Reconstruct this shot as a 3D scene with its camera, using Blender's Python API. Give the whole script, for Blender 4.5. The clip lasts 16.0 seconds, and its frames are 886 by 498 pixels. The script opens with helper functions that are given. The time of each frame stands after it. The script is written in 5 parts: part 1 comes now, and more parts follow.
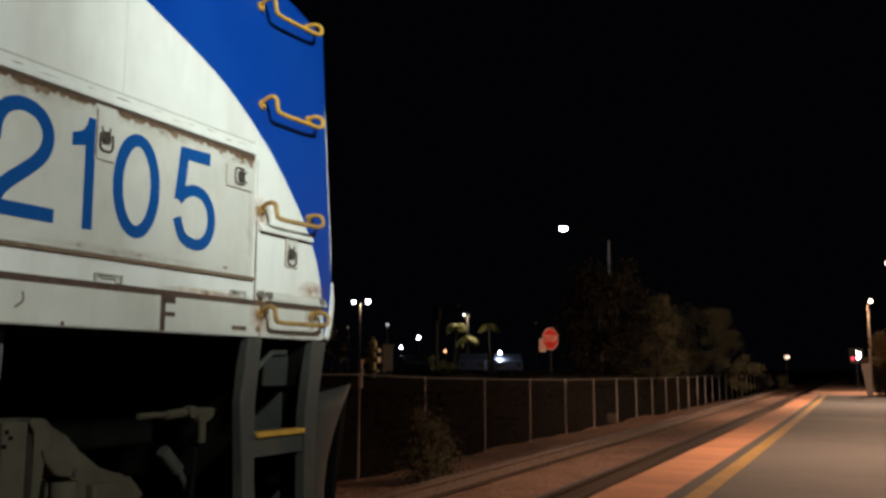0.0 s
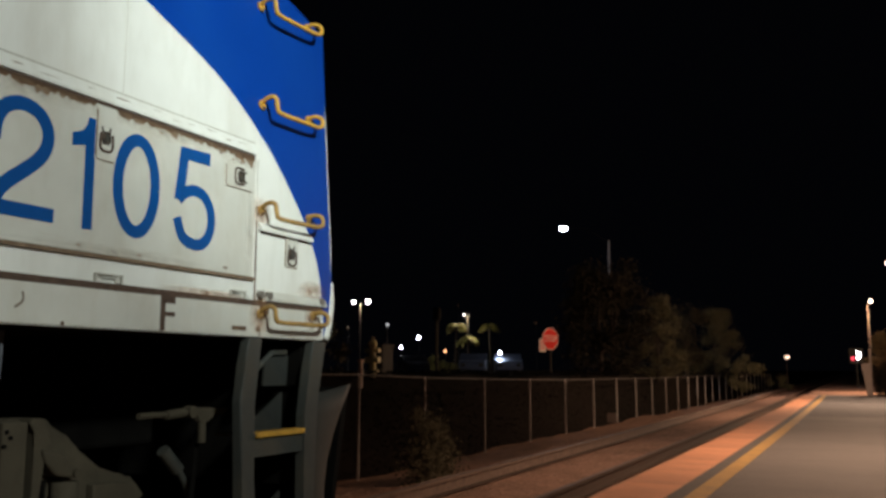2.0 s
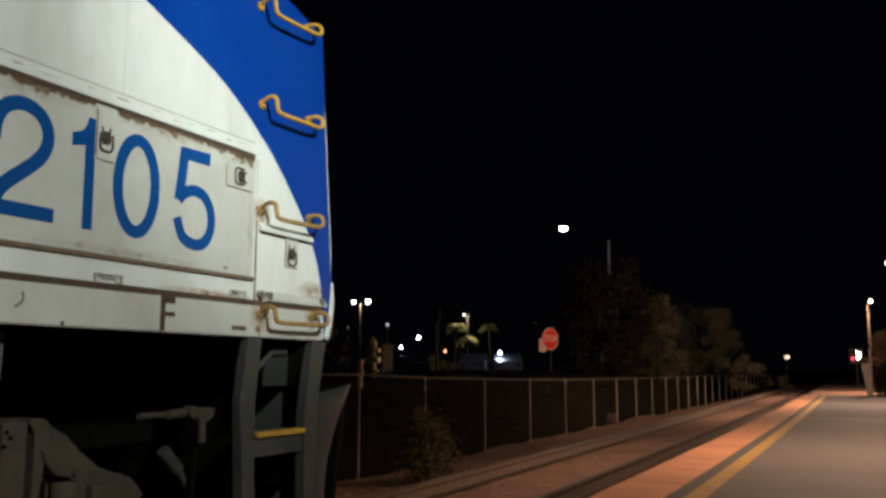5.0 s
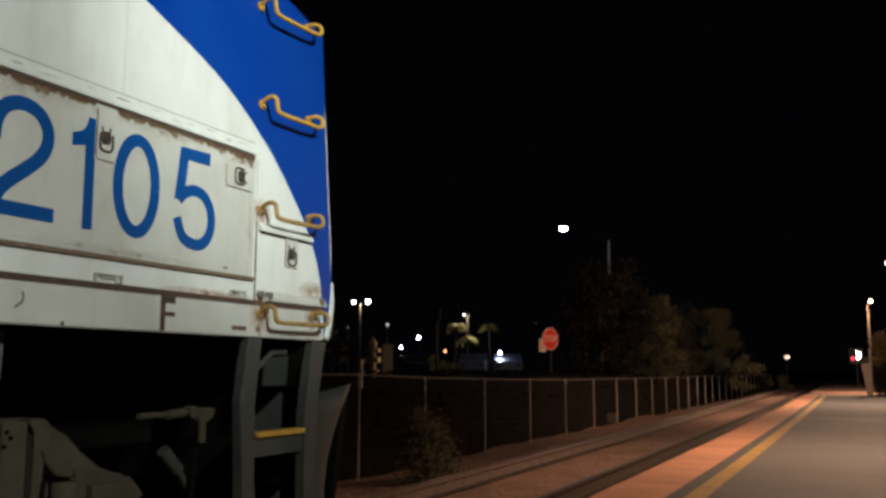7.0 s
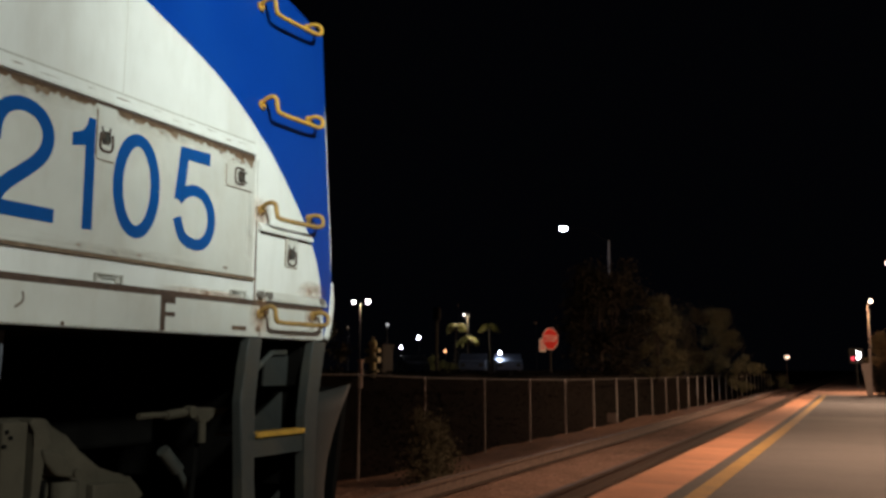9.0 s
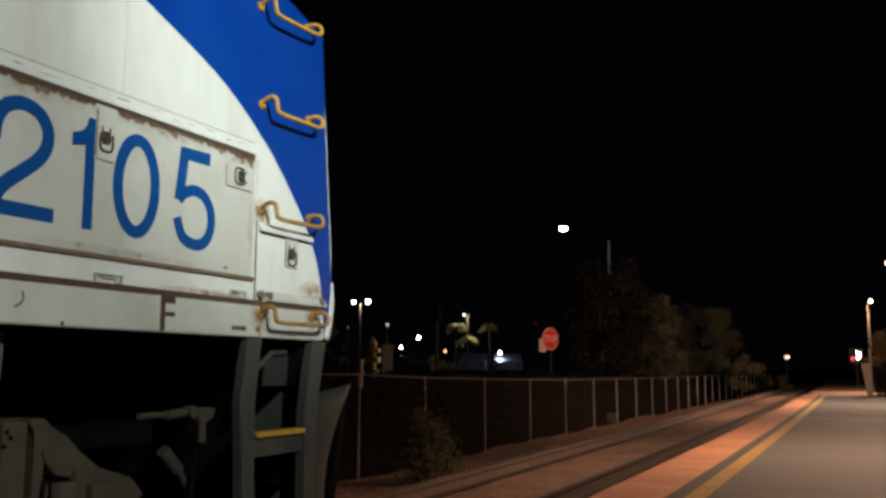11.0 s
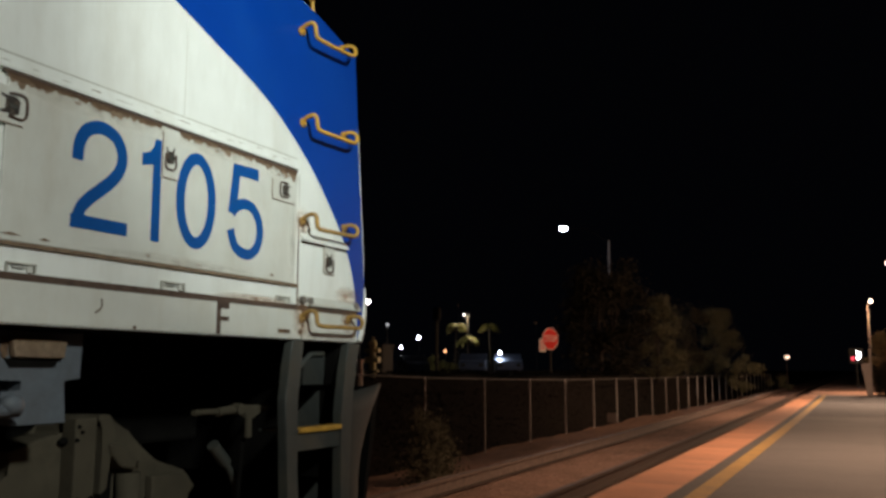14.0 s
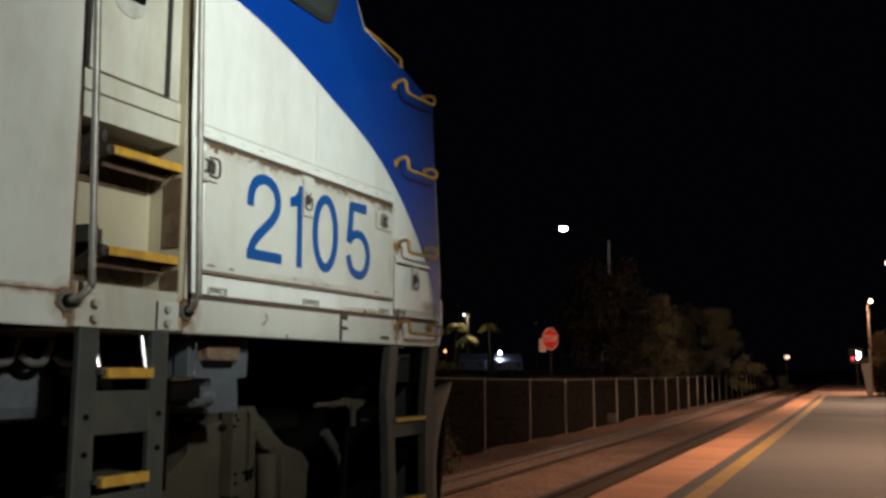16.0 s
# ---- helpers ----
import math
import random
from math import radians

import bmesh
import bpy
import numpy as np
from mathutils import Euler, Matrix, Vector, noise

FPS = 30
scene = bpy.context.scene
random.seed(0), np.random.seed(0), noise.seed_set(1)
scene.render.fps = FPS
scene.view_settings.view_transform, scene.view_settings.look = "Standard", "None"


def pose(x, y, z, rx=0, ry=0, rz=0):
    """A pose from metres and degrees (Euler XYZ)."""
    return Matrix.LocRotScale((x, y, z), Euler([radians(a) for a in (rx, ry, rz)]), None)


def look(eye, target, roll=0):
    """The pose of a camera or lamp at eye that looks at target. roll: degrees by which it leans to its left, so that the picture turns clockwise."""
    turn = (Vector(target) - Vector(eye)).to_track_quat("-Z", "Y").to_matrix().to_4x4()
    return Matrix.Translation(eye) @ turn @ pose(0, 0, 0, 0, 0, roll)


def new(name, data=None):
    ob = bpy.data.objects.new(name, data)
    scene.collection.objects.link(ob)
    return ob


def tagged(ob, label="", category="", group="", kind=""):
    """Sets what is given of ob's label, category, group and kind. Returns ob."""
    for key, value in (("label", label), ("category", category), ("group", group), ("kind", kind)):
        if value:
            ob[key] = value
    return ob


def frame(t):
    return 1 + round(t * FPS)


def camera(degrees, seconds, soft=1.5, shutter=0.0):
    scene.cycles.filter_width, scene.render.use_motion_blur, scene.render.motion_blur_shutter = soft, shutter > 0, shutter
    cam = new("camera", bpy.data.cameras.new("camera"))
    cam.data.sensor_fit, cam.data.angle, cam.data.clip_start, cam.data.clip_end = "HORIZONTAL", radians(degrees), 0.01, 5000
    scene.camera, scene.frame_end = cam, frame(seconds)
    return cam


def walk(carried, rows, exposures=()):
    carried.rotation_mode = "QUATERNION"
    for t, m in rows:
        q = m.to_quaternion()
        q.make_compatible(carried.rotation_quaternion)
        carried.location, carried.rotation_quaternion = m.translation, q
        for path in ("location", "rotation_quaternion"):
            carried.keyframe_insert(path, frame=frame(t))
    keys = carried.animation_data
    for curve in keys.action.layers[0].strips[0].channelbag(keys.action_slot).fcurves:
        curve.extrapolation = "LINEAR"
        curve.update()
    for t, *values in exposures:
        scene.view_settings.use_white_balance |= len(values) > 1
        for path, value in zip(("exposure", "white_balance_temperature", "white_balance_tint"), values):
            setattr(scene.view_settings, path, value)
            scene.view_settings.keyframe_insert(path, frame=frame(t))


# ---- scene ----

# ---------------- camera: stands still on its tripod ----------------
EYE = (0.0, 0.0, 1.05)
cam = camera(53.67, 16.0, soft=3.1)
walk(cam, [(0.0, pose(*EYE, 97.897, 0, 25.637)), (16.0, pose(*EYE, 97.897, 0, 25.637))],
     [(0.0, -0.10), (4.0, -0.12), (6.5, -0.16), (9.0, -0.15), (12.0, -0.18), (14.0, -0.2), (16.0, -0.18)])

# ---------------- night sky ----------------
world = bpy.data.worlds.new("night")
scene.world = world
world.use_nodes = True
bg = world.node_tree.nodes["Background"]
bg.inputs["Color"].default_value = (0.36, 0.40, 0.62, 1)
bg.inputs["Strength"].default_value = 0.0021
scene.view_settings.exposure = 0.0


def lamp_disc(name, x, y, z, watts, colour, size=0.35):
    d = bpy.data.lights.new(name, "AREA")
    d.shape, d.size, d.energy, d.color = "DISK", size, watts, colour
    ob = new(name, d)
    ob.location = (x, y, z)
    return ob


COOL = (0.90, 1.0, 0.92)
WARM = (1.0, 0.64, 0.42)
# platform lamps in a row along the platform, about 4.5 m high
# the second one is a shielded luminaire that throws its light down
down = bpy.data.lights.new("platform_downlight", "SPOT")
down.energy, down.color, down.spot_size, down.spot_blend, down.shadow_soft_size = 1380, WARM, radians(136), 0.35, 0.15
new("platform_downlight", down).location = (0.66, 12.6, 4.38)
# the farther ones are bare globes
for lx, ly, lz, lw, lc in ((0.60, 30.6, 4.20, 2300, WARM), (0.75, 48.2, 4.10, 3400, WARM)):
    d = bpy.data.lights.new("platform_globe", "POINT")
    d.energy, d.color, d.shadow_soft_size = lw, lc, 0.12
    new("platform_globe", d).location = (lx, ly, lz)
# the nearest lamp is a shielded wall washer: an even spread, cut off towards the far side
wash = bpy.data.lights.new("platform_wash", "SPOT")
wash.energy, wash.color, wash.spot_size, wash.spot_blend, wash.shadow_soft_size = 690, (0.94, 1.0, 0.92), radians(62), 1.0, 0.15
new("platform_wash", wash).matrix_world = look((2.80, 0.10, 3.55), (-2.2, 1.60, 1.58))
# the floodlight on the nearest lamp post throws a soft-edged pool on the side of the locomotive
flood = bpy.data.lights.new("platform_floodlight", "SPOT")
flood.energy, flood.color, flood.spot_size, flood.spot_blend, flood.shadow_soft_size = 1370, COOL, radians(25), 1.0, 0.12
flood_ob = new("platform_floodlight", flood)
flood_ob.matrix_world = look((2.72, 0.30, 3.86), (-2.2, 3.00, 2.24))
lamp_disc("street_light", -16.4, 51.3, 9.55, 500, (0.8, 0.88, 1.0), 0.6)
lamp_disc("lot_light", -51.6, 86.0, 8.6, 900, (1.0, 0.93, 0.85), 0.8)
lamp_disc("lot_light", -41.9, 93.0, 7.3, 650, (1.0, 0.92, 0.70), 0.8)
lamp_disc("lot_light", -26.2, 65.0, 2.15, 70, (0.85, 0.92, 1.0), 0.3)


# ---------------- materials ----------------
def mat(name, colour, rough=0.6, metal=0.0, grain=0.0, grain_scale=40.0, stain=None, stain_amount=0.0, stain_scale=3.0,
        stain_stretch=(1, 1, 1), bump=0.0, bump_scale=120.0, spread=0.0, coat=0.0):
    """Paint, metal or ground: a base colour, fine grain, larger stains and a fine relief."""
    m = bpy.data.materials.new(name)
    m.use_nodes = True
    nt = m.node_tree
    p = nt.nodes["Principled BSDF"]
    p.inputs["Roughness"].default_value, p.inputs["Metallic"].default_value = rough, metal
    p.inputs["Coat Weight"].default_value = coat
    co = nt.nodes.new("ShaderNodeTexCoord")
    last = None
    rgb = nt.nodes.new("ShaderNodeRGB")
    rgb.outputs[0].default_value = (*colour, 1)
    last = rgb.outputs[0]
    if grain:
        n = nt.nodes.new("ShaderNodeTexNoise")
        n.inputs["Scale"].default_value, n.inputs["Detail"].default_value = grain_scale, 6
        nt.links.new(co.outputs["Object"], n.inputs["Vector"])
        r = nt.nodes.new("ShaderNodeMapRange")
        r.inputs[1].default_value, r.inputs[2].default_value = 0.25, 0.75
        r.inputs[3].default_value, r.inputs[4].default_value = 1 - grain, 1 + grain
        nt.links.new(n.outputs["Fac"], r.inputs[0])
        h = nt.nodes.new("ShaderNodeHueSaturation")
        nt.links.new(r.outputs[0], h.inputs["Value"])
        nt.links.new(last, h.inputs["Color"])
        last = h.outputs[0]
    if spread:
        oi = nt.nodes.new("ShaderNodeObjectInfo")
        r = nt.nodes.new("ShaderNodeMapRange")
        r.inputs[3].default_value, r.inputs[4].default_value = 1 - spread, 1 + spread
        nt.links.new(oi.outputs["Random"], r.inputs[0])
        h = nt.nodes.new("ShaderNodeHueSaturation")
        nt.links.new(r.outputs[0], h.inputs["Value"])
        nt.links.new(last, h.inputs["Color"])
        last = h.outputs[0]
    if stain is not None:
        mp = nt.nodes.new("ShaderNodeMapping")
        mp.inputs["Scale"].default_value = stain_stretch
        nt.links.new(co.outputs["Object"], mp.inputs["Vector"])
        n = nt.nodes.new("ShaderNodeTexNoise")
        n.inputs["Scale"].default_value, n.inputs["Detail"].default_value = stain_scale, 8
        n.inputs["Roughness"].default_value = 0.65
        nt.links.new(mp.outputs[0], n.inputs["Vector"])
        r = nt.nodes.new("ShaderNodeMapRange")
        r.inputs[1].default_value, r.inputs[2].default_value = 0.45, 0.8
        r.inputs[3].default_value, r.inputs[4].default_value = 0, stain_amount
        nt.links.new(n.outputs["Fac"], r.inputs[0])
        mx = nt.nodes.new("ShaderNodeMix")
        mx.data_type = "RGBA"
        nt.links.new(r.outputs[0], mx.inputs[0])
        nt.links.new(last, mx.inputs[6])
        mx.inputs[7].default_value = (*stain, 1)
        last = mx.outputs[2]
    nt.links.new(last, p.inputs["Base Color"])
    if bump:
        n = nt.nodes.new("ShaderNodeTexNoise")
        n.inputs["Scale"].default_value, n.inputs["Detail"].default_value = bump_scale, 4
        nt.links.new(co.outputs["Object"], n.inputs["Vector"])
        b = nt.nodes.new("ShaderNodeBump")
        b.inputs["Strength"].default_value, b.inputs["Distance"].default_value = bump, 0.02
        nt.links.new(n.outputs["Fac"], b.inputs["Height"])
        nt.links.new(b.outputs[0], p.inputs["Normal"])
    return m


def glow(name, colour, strength):
    m = bpy.data.materials.new(name)
    m.use_nodes = True
    p = m.node_tree.nodes["Principled BSDF"]
    p.inputs["Base Color"].default_value = (0.03, 0.03, 0.03, 1)
    p.inputs["Emission Color"].default_value = (*colour, 1)
    p.inputs["Emission Strength"].default_value = strength
    return m


RUST = (0.10, 0.055, 0.03)
BEIGE = mat("beige_stained_paint", (0.47, 0.41, 0.29), 0.6, grain=0.06, grain_scale=10, stain=(0.30, 0.22, 0.13), stain_amount=0.5, stain_scale=5, bump=0.05, bump_scale=8)
WHITE = mat("white_body_paint", (0.82, 0.83, 0.80), 0.42, grain=0.03, grain_scale=9, stain=(0.50, 0.46, 0.38), stain_amount=0.45,
            stain_scale=2.2, stain_stretch=(1, 2.5, 0.6), bump=0.05, bump_scale=6)
PANEL = mat("door_panel_paint", (0.64, 0.635, 0.59), 0.45, grain=0.04, grain_scale=12, stain=(0.36, 0.29, 0.20), stain_amount=0.4,
            stain_scale=3.0, stain_stretch=(1, 2, 0.7), bump=0.05, bump_scale=8)
BLUE = mat("blue_livery_paint", (0.0015, 0.046, 0.32), 0.38, grain=0.05, grain_scale=5, stain=(0.006, 0.07, 0.34), stain_amount=0.5, bump=0.04, bump_scale=7)
NUMBER = mat("number_decal_blue", (0.003, 0.075, 0.30), 0.5, grain=0.06, grain_scale=20)
YELLOW = mat("safety_yellow_paint", (0.66, 0.36, 0.05), 0.5, grain=0.15, grain_scale=60, stain=(0.20, 0.10, 0.03), stain_amount=0.8, stain_scale=14)
# real grime, and the brown of shadows painted at steps and bolts
GRIMESHADE = mat("brown_grime_and_shade", RUST, 0.9, grain=0.4, grain_scale=30, stain=(0.22, 0.15, 0.09), stain_amount=0.7, stain_scale=12)
SEAM = mat("dark_seam_dirt", (0.085, 0.052, 0.038), 0.9, grain=0.4, grain_scale=30, stain=(0.09, 0.06, 0.04), stain_amount=0.6, stain_scale=9)
PEEL = mat("peeling_primer", (0.21, 0.145, 0.095), 0.9, grain=0.4, grain_scale=40, stain=(0.12, 0.07, 0.04), stain_amount=0.8, stain_scale=18)
OLDYELLOW = mat("rusting_yellow_paint", (0.42, 0.25, 0.07), 0.6, grain=0.25, grain_scale=50, stain=(0.13, 0.07, 0.03), stain_amount=1.0, stain_scale=9)
DOORPAINT = mat("cream_door_paint", (0.58, 0.56, 0.48), 0.5, grain=0.06, grain_scale=9, stain=(0.30, 0.23, 0.15), stain_amount=0.55, stain_scale=3.5, stain_stretch=(1, 2, 0.6), bump=0.05, bump_scale=8)
RECESS = mat("latch_recess_grey", (0.50, 0.49, 0.44), 0.5, grain=0.1, stain=RUST, stain_amount=0.5, stain_scale=15)
POCKET = mat("greasy_latch_pocket", (0.030, 0.022, 0.018), 0.7, grain=0.5, grain_scale=60, stain=(0.16, 0.12, 0.09), stain_amount=0.8, stain_scale=40)
# near black: real grease, and shade put into the colour of hidden parts
DARK = mat("grease_and_shade_black", (0.005, 0.0045, 0.004), 0.8, grain=0.4, grain_scale=15)
STEEL = mat("worn_steel", (0.30, 0.29, 0.27), 0.45, 0.6, grain=0.15, grain_scale=30, stain=RUST, stain_amount=0.5, stain_scale=10)
GREY = mat("grey_underframe_paint", (0.050, 0.054, 0.050), 0.6, grain=0.12, grain_scale=14, stain=(0.09, 0.075, 0.05), stain_amount=0.7, stain_scale=5, bump=0.1, bump_scale=40)
PILOT = mat("dark_grey_pilot_paint", (0.026, 0.029, 0.027), 0.7, grain=0.15, grain_scale=12, stain=(0.035, 0.03, 0.022), stain_amount=0.7, stain_scale=4, bump=0.1, bump_scale=30)
BLUEGREY = mat("bluish_grey_box_paint", (0.112, 0.128, 0.150), 0.6, grain=0.1, stain=(0.06, 0.05, 0.045), stain_amount=0.6, stain_scale=6)
TRUCK = mat("dusty_truck_frame", (0.078, 0.066, 0.046), 0.85, grain=0.25, grain_scale=12, stain=(0.040, 0.033, 0.024), stain_amount=0.8, stain_scale=6, bump=0.2, bump_scale=35)
POLISHED = mat("scuffed_bright_steel", (0.85, 0.86, 0.88), 0.24, 1.0, grain=0.06, grain_scale=30)
GLASS = mat("dark_cab_glass", (0.05, 0.06, 0.055), 0.08, 0.0, coat=0.5)
RUBBER = mat("black_rubber", (0.02, 0.02, 0.02), 0.7)
CONCRETE = mat("platform_concrete", (0.135, 0.124, 0.12), 0.85, grain=0.12, grain_scale=25, stain=(0.080, 0.076, 0.076), stain_amount=0.95, stain_scale=0.7, stain_stretch=(0.5, 1.4, 1), bump=0.25, bump_scale=90)
PATCH = mat("dark_platform_patch", (0.085, 0.085, 0.09), 0.9, grain=0.2, grain_scale=25, stain=(0.05, 0.05, 0.052), stain_amount=0.6, stain_scale=0.7, bump=0.3, bump_scale=80)
JOINT = mat("dark_joint_concrete", (0.095, 0.088, 0.085), 0.9, grain=0.2, grain_scale=20)
TACTILE = mat("terracotta_tactile_tile", (0.66, 0.30, 0.165), 0.7, grain=0.12, grain_scale=30, stain=(0.34, 0.18, 0.11), stain_amount=0.5, stain_scale=2.0, bump=0.4, bump_scale=60, spread=0.10)
LINE = mat("yellow_line_paint", (0.46, 0.27, 0.065), 0.7, grain=0.2, grain_scale=25, stain=(0.20, 0.13, 0.07), stain_amount=0.9, stain_scale=3, spread=0.16)
BALLAST = mat("brown_ballast", (0.30, 0.18, 0.135), 0.95, grain=0.5, grain_scale=22, stain=(0.11, 0.07, 0.052), stain_amount=1.0, stain_scale=1.1, bump=0.9, bump_scale=24)
SHOULDER = mat("pale_gravel_shoulder", (0.60, 0.50, 0.43), 0.95, grain=0.4, grain_scale=14, stain=(0.28, 0.20, 0.16), stain_amount=0.7, stain_scale=2.0, bump=1.0, bump_scale=20)
STONE = mat("ballast_stone", (0.33, 0.21, 0.16), 0.9, grain=0.3, grain_scale=9, spread=0.3)
DIRT = mat("reddish_dirt", (0.23, 0.13, 0.09), 0.95, grain=0.35, grain_scale=6, stain=(0.05, 0.035, 0.025), stain_amount=0.7, stain_scale=0.9, bump=0.7, bump_scale=14)
# bank darker than real planting: the shadow over it is in the colour
BANK = mat("shade_dark_bank", (0.011, 0.008, 0.006), 0.95, grain=0.5, grain_scale=3, stain=(0.007, 0.006, 0.004), stain_amount=0.8, stain_scale=0.7, bump=0.8, bump_scale=9)
TIE = mat("creosoted_tie", (0.15, 0.10, 0.075), 0.9, grain=0.3, grain_scale=12, spread=0.25)
RAILM = mat("rusty_rail", (0.055, 0.032, 0.022), 0.7, 0.3, grain=0.3, grain_scale=30)
# lighter copy of the rail: lamplight on the far rail's side
RAILLIT = mat("lit_rail", (0.15, 0.10, 0.078), 0.8, 0.0, grain=0.4, grain_scale=12, stain=(0.12, 0.08, 0.06), stain_amount=0.7, stain_scale=3)
RAILTOP = mat("polished_rail_head", (0.15, 0.11, 0.095), 0.6, 0.6, grain=0.25, grain_scale=30)
GALV = mat("galvanised_pipe", (0.56, 0.53, 0.50), 0.5, 0.3, grain=0.12, grain_scale=20, stain=(0.2, 0.16, 0.12), stain_amount=0.5, stain_scale=5)
DULLGALV = mat("dull_dark_pipe", (0.12, 0.11, 0.10), 0.7, 0.1, grain=0.15, grain_scale=20, stain=(0.08, 0.065, 0.05), stain_amount=0.6, stain_scale=4)
# shaded copy of the tree leaf, for crowns that should stay unlit
DARKLEAF = mat("shade_dark_leaf", (0.022, 0.019, 0.012), 0.85, grain=0.3, grain_scale=3)
SHRUBLEAF = mat("grey_green_leaf", (0.115, 0.105, 0.070), 0.85, grain=0.3, grain_scale=4)
# ivy darkened to match the bank's painted shade
IVYLEAF = mat("shade_dark_ivy", (0.011, 0.009, 0.006), 0.9, grain=0.3, grain_scale=4)
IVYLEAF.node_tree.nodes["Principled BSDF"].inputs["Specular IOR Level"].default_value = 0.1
LEAF = mat("dull_green_leaf", (0.105, 0.098, 0.056), 0.85, grain=0.3, grain_scale=3)
# leaf tinted amber: the orange lamplight is put into the colour
AMBERLEAF = mat("lamp_amber_leaf", (0.12, 0.085, 0.035), 0.85, grain=0.35, grain_scale=4)
PALMLEAF = mat("olive_foliage", (0.20, 0.19, 0.07), 0.8, grain=0.3, grain_scale=2)
BARK = mat("brown_bark", (0.03, 0.022, 0.016), 0.95, grain=0.3, grain_scale=8, bump=0.6, bump_scale=20)
PALMLEAF.node_tree.nodes["Principled BSDF"].inputs["Specular IOR Level"].default_value = 0.2
SIGNRED = mat("red_sign_sheeting", (0.72, 0.035, 0.025), 0.6, grain=0.06)
SIGNWHITE = mat("white_sign_sheeting", (0.75, 0.66, 0.60), 0.5, grain=0.06)
WALLPAINT = mat("pale_painted_wall", (0.27, 0.22, 0.20), 0.8, grain=0.08, grain_scale=5, stain=(0.3, 0.24, 0.2), stain_amount=0.5, stain_scale=2)
BROWNWALL = mat("brown_stucco", (0.30, 0.19, 0.10), 0.9, grain=0.15, grain_scale=8, stain=(0.12, 0.08, 0.05), stain_amount=0.6, stain_scale=1.5)
CARPAINT = mat("grey_blue_car_paint", (0.10, 0.12, 0.17), 0.3, 0.4, grain=0.03)
CARDARK = mat("dark_car_paint", (0.03, 0.035, 0.05), 0.3, 0.4, grain=0.03)
CABINET = mat("grey_cabinet_paint", (0.05, 0.048, 0.04), 0.7, grain=0.1, grain_scale=6)
HYDRANT = mat("yellow_hydrant_paint", (0.80, 0.74, 0.42), 0.6, grain=0.2, grain_scale=12)
POLE = mat("painted_lamp_pole", (0.05, 0.04, 0.035), 0.6, grain=0.08)
for dull, level in ((BLUE, 0.2), (NUMBER, 0.2), (BANK, 0.05), (DARKLEAF, 0.1), (BALLAST, 0.2), (DIRT, 0.2), (DARK, 0.08), (TRUCK, 0.2), (CABINET, 0.1), (SIGNRED, 0.1), (SIGNWHITE, 0.1), (LEAF, 0.15), (SHRUBLEAF, 0.1), (POLE, 0.2), (TIE, 0.2)):
    dull.node_tree.nodes["Principled BSDF"].inputs["Specular IOR Level"].default_value = level
LAMPWHITE = glow("lamp_glow_white", (0.86, 0.90, 1.0), 26)
LAMPPALE = glow("lamp_glow_pale", (1.0, 0.94, 0.90), 14)
LAMPWARM = glow("lamp_glow_warm", (1.0, 0.74, 0.56), 6)
LAMPORANGE = glow("lamp_glow_orange", (1.0, 0.45, 0.22), 2.2)
LAMPAMBER = glow("lamp_glow_amber", (1.0, 0.66, 0.48), 2.4)
LAMPBLUE = glow("lamp_glow_bluish", (0.66, 0.78, 1.0), 0.8)
LAMPRED = glow("lamp_glow_red", (1.0, 0.06, 0.10), 2.0)
LAMPFAINT = glow("lamp_glow_faint", (1.0, 0.5, 0.25), 0.04)
LAMPDIM = glow("lamp_glow_dim", (0.9, 0.9, 0.95), 0.6)


def bleed(name, colour, amount):
    """Dirt bled into paint: dense in the middle, ragged and clear towards its rim."""
    m = bpy.data.materials.new(name)
    m.use_nodes = True
    nt = m.node_tree
    p = nt.nodes["Principled BSDF"]
    p.inputs["Base Color"].default_value, p.inputs["Roughness"].default_value = (*colour, 1), 0.7
    co = nt.nodes.new("ShaderNodeTexCoord")
    mp = nt.nodes.new("ShaderNodeMapping")
    mp.inputs["Scale"].default_value, mp.inputs["Location"].default_value = (0, 2, 2), (0, -1, -1)
    ball_ = nt.nodes.new("ShaderNodeTexGradient")
    ball_.gradient_type = "SPHERICAL"
    n = nt.nodes.new("ShaderNodeTexNoise")
    n.inputs["Scale"].default_value, n.inputs["Detail"].default_value, n.inputs["Roughness"].default_value = 22, 6, 0.65
    r = nt.nodes.new("ShaderNodeMapRange")
    r.inputs[1].default_value, r.inputs[2].default_value, r.inputs[3].default_value, r.inputs[4].default_value = 0.32, 0.70, 0.25, 1.25
    mul = nt.nodes.new("ShaderNodeMath")
    mul.operation = "MULTIPLY"
    amp = nt.nodes.new("ShaderNodeMath")
    amp.operation, amp.inputs[1].default_value, amp.use_clamp = "MULTIPLY", amount, True
    nt.links.new(co.outputs["Generated"], mp.inputs["Vector"])
    nt.links.new(mp.outputs[0], ball_.inputs["Vector"])
    nt.links.new(co.outputs["Object"], n.inputs["Vector"])
    nt.links.new(n.outputs["Fac"], r.inputs[0])
    nt.links.new(ball_.outputs["Fac"], mul.inputs[0])
    nt.links.new(r.outputs[0], mul.inputs[1])
    nt.links.new(mul.outputs[0], amp.inputs[0])
    nt.links.new(amp.outputs[0], p.inputs["Alpha"])
    return m


RUSTBLEED = bleed("rust_bleed", (0.26, 0.13, 0.055), 0.7)
DIRTBLEED = bleed("dirt_bleed", (0.22, 0.165, 0.115), 0.25)


# ---------------- mesh helpers ----------------
BASE = {}


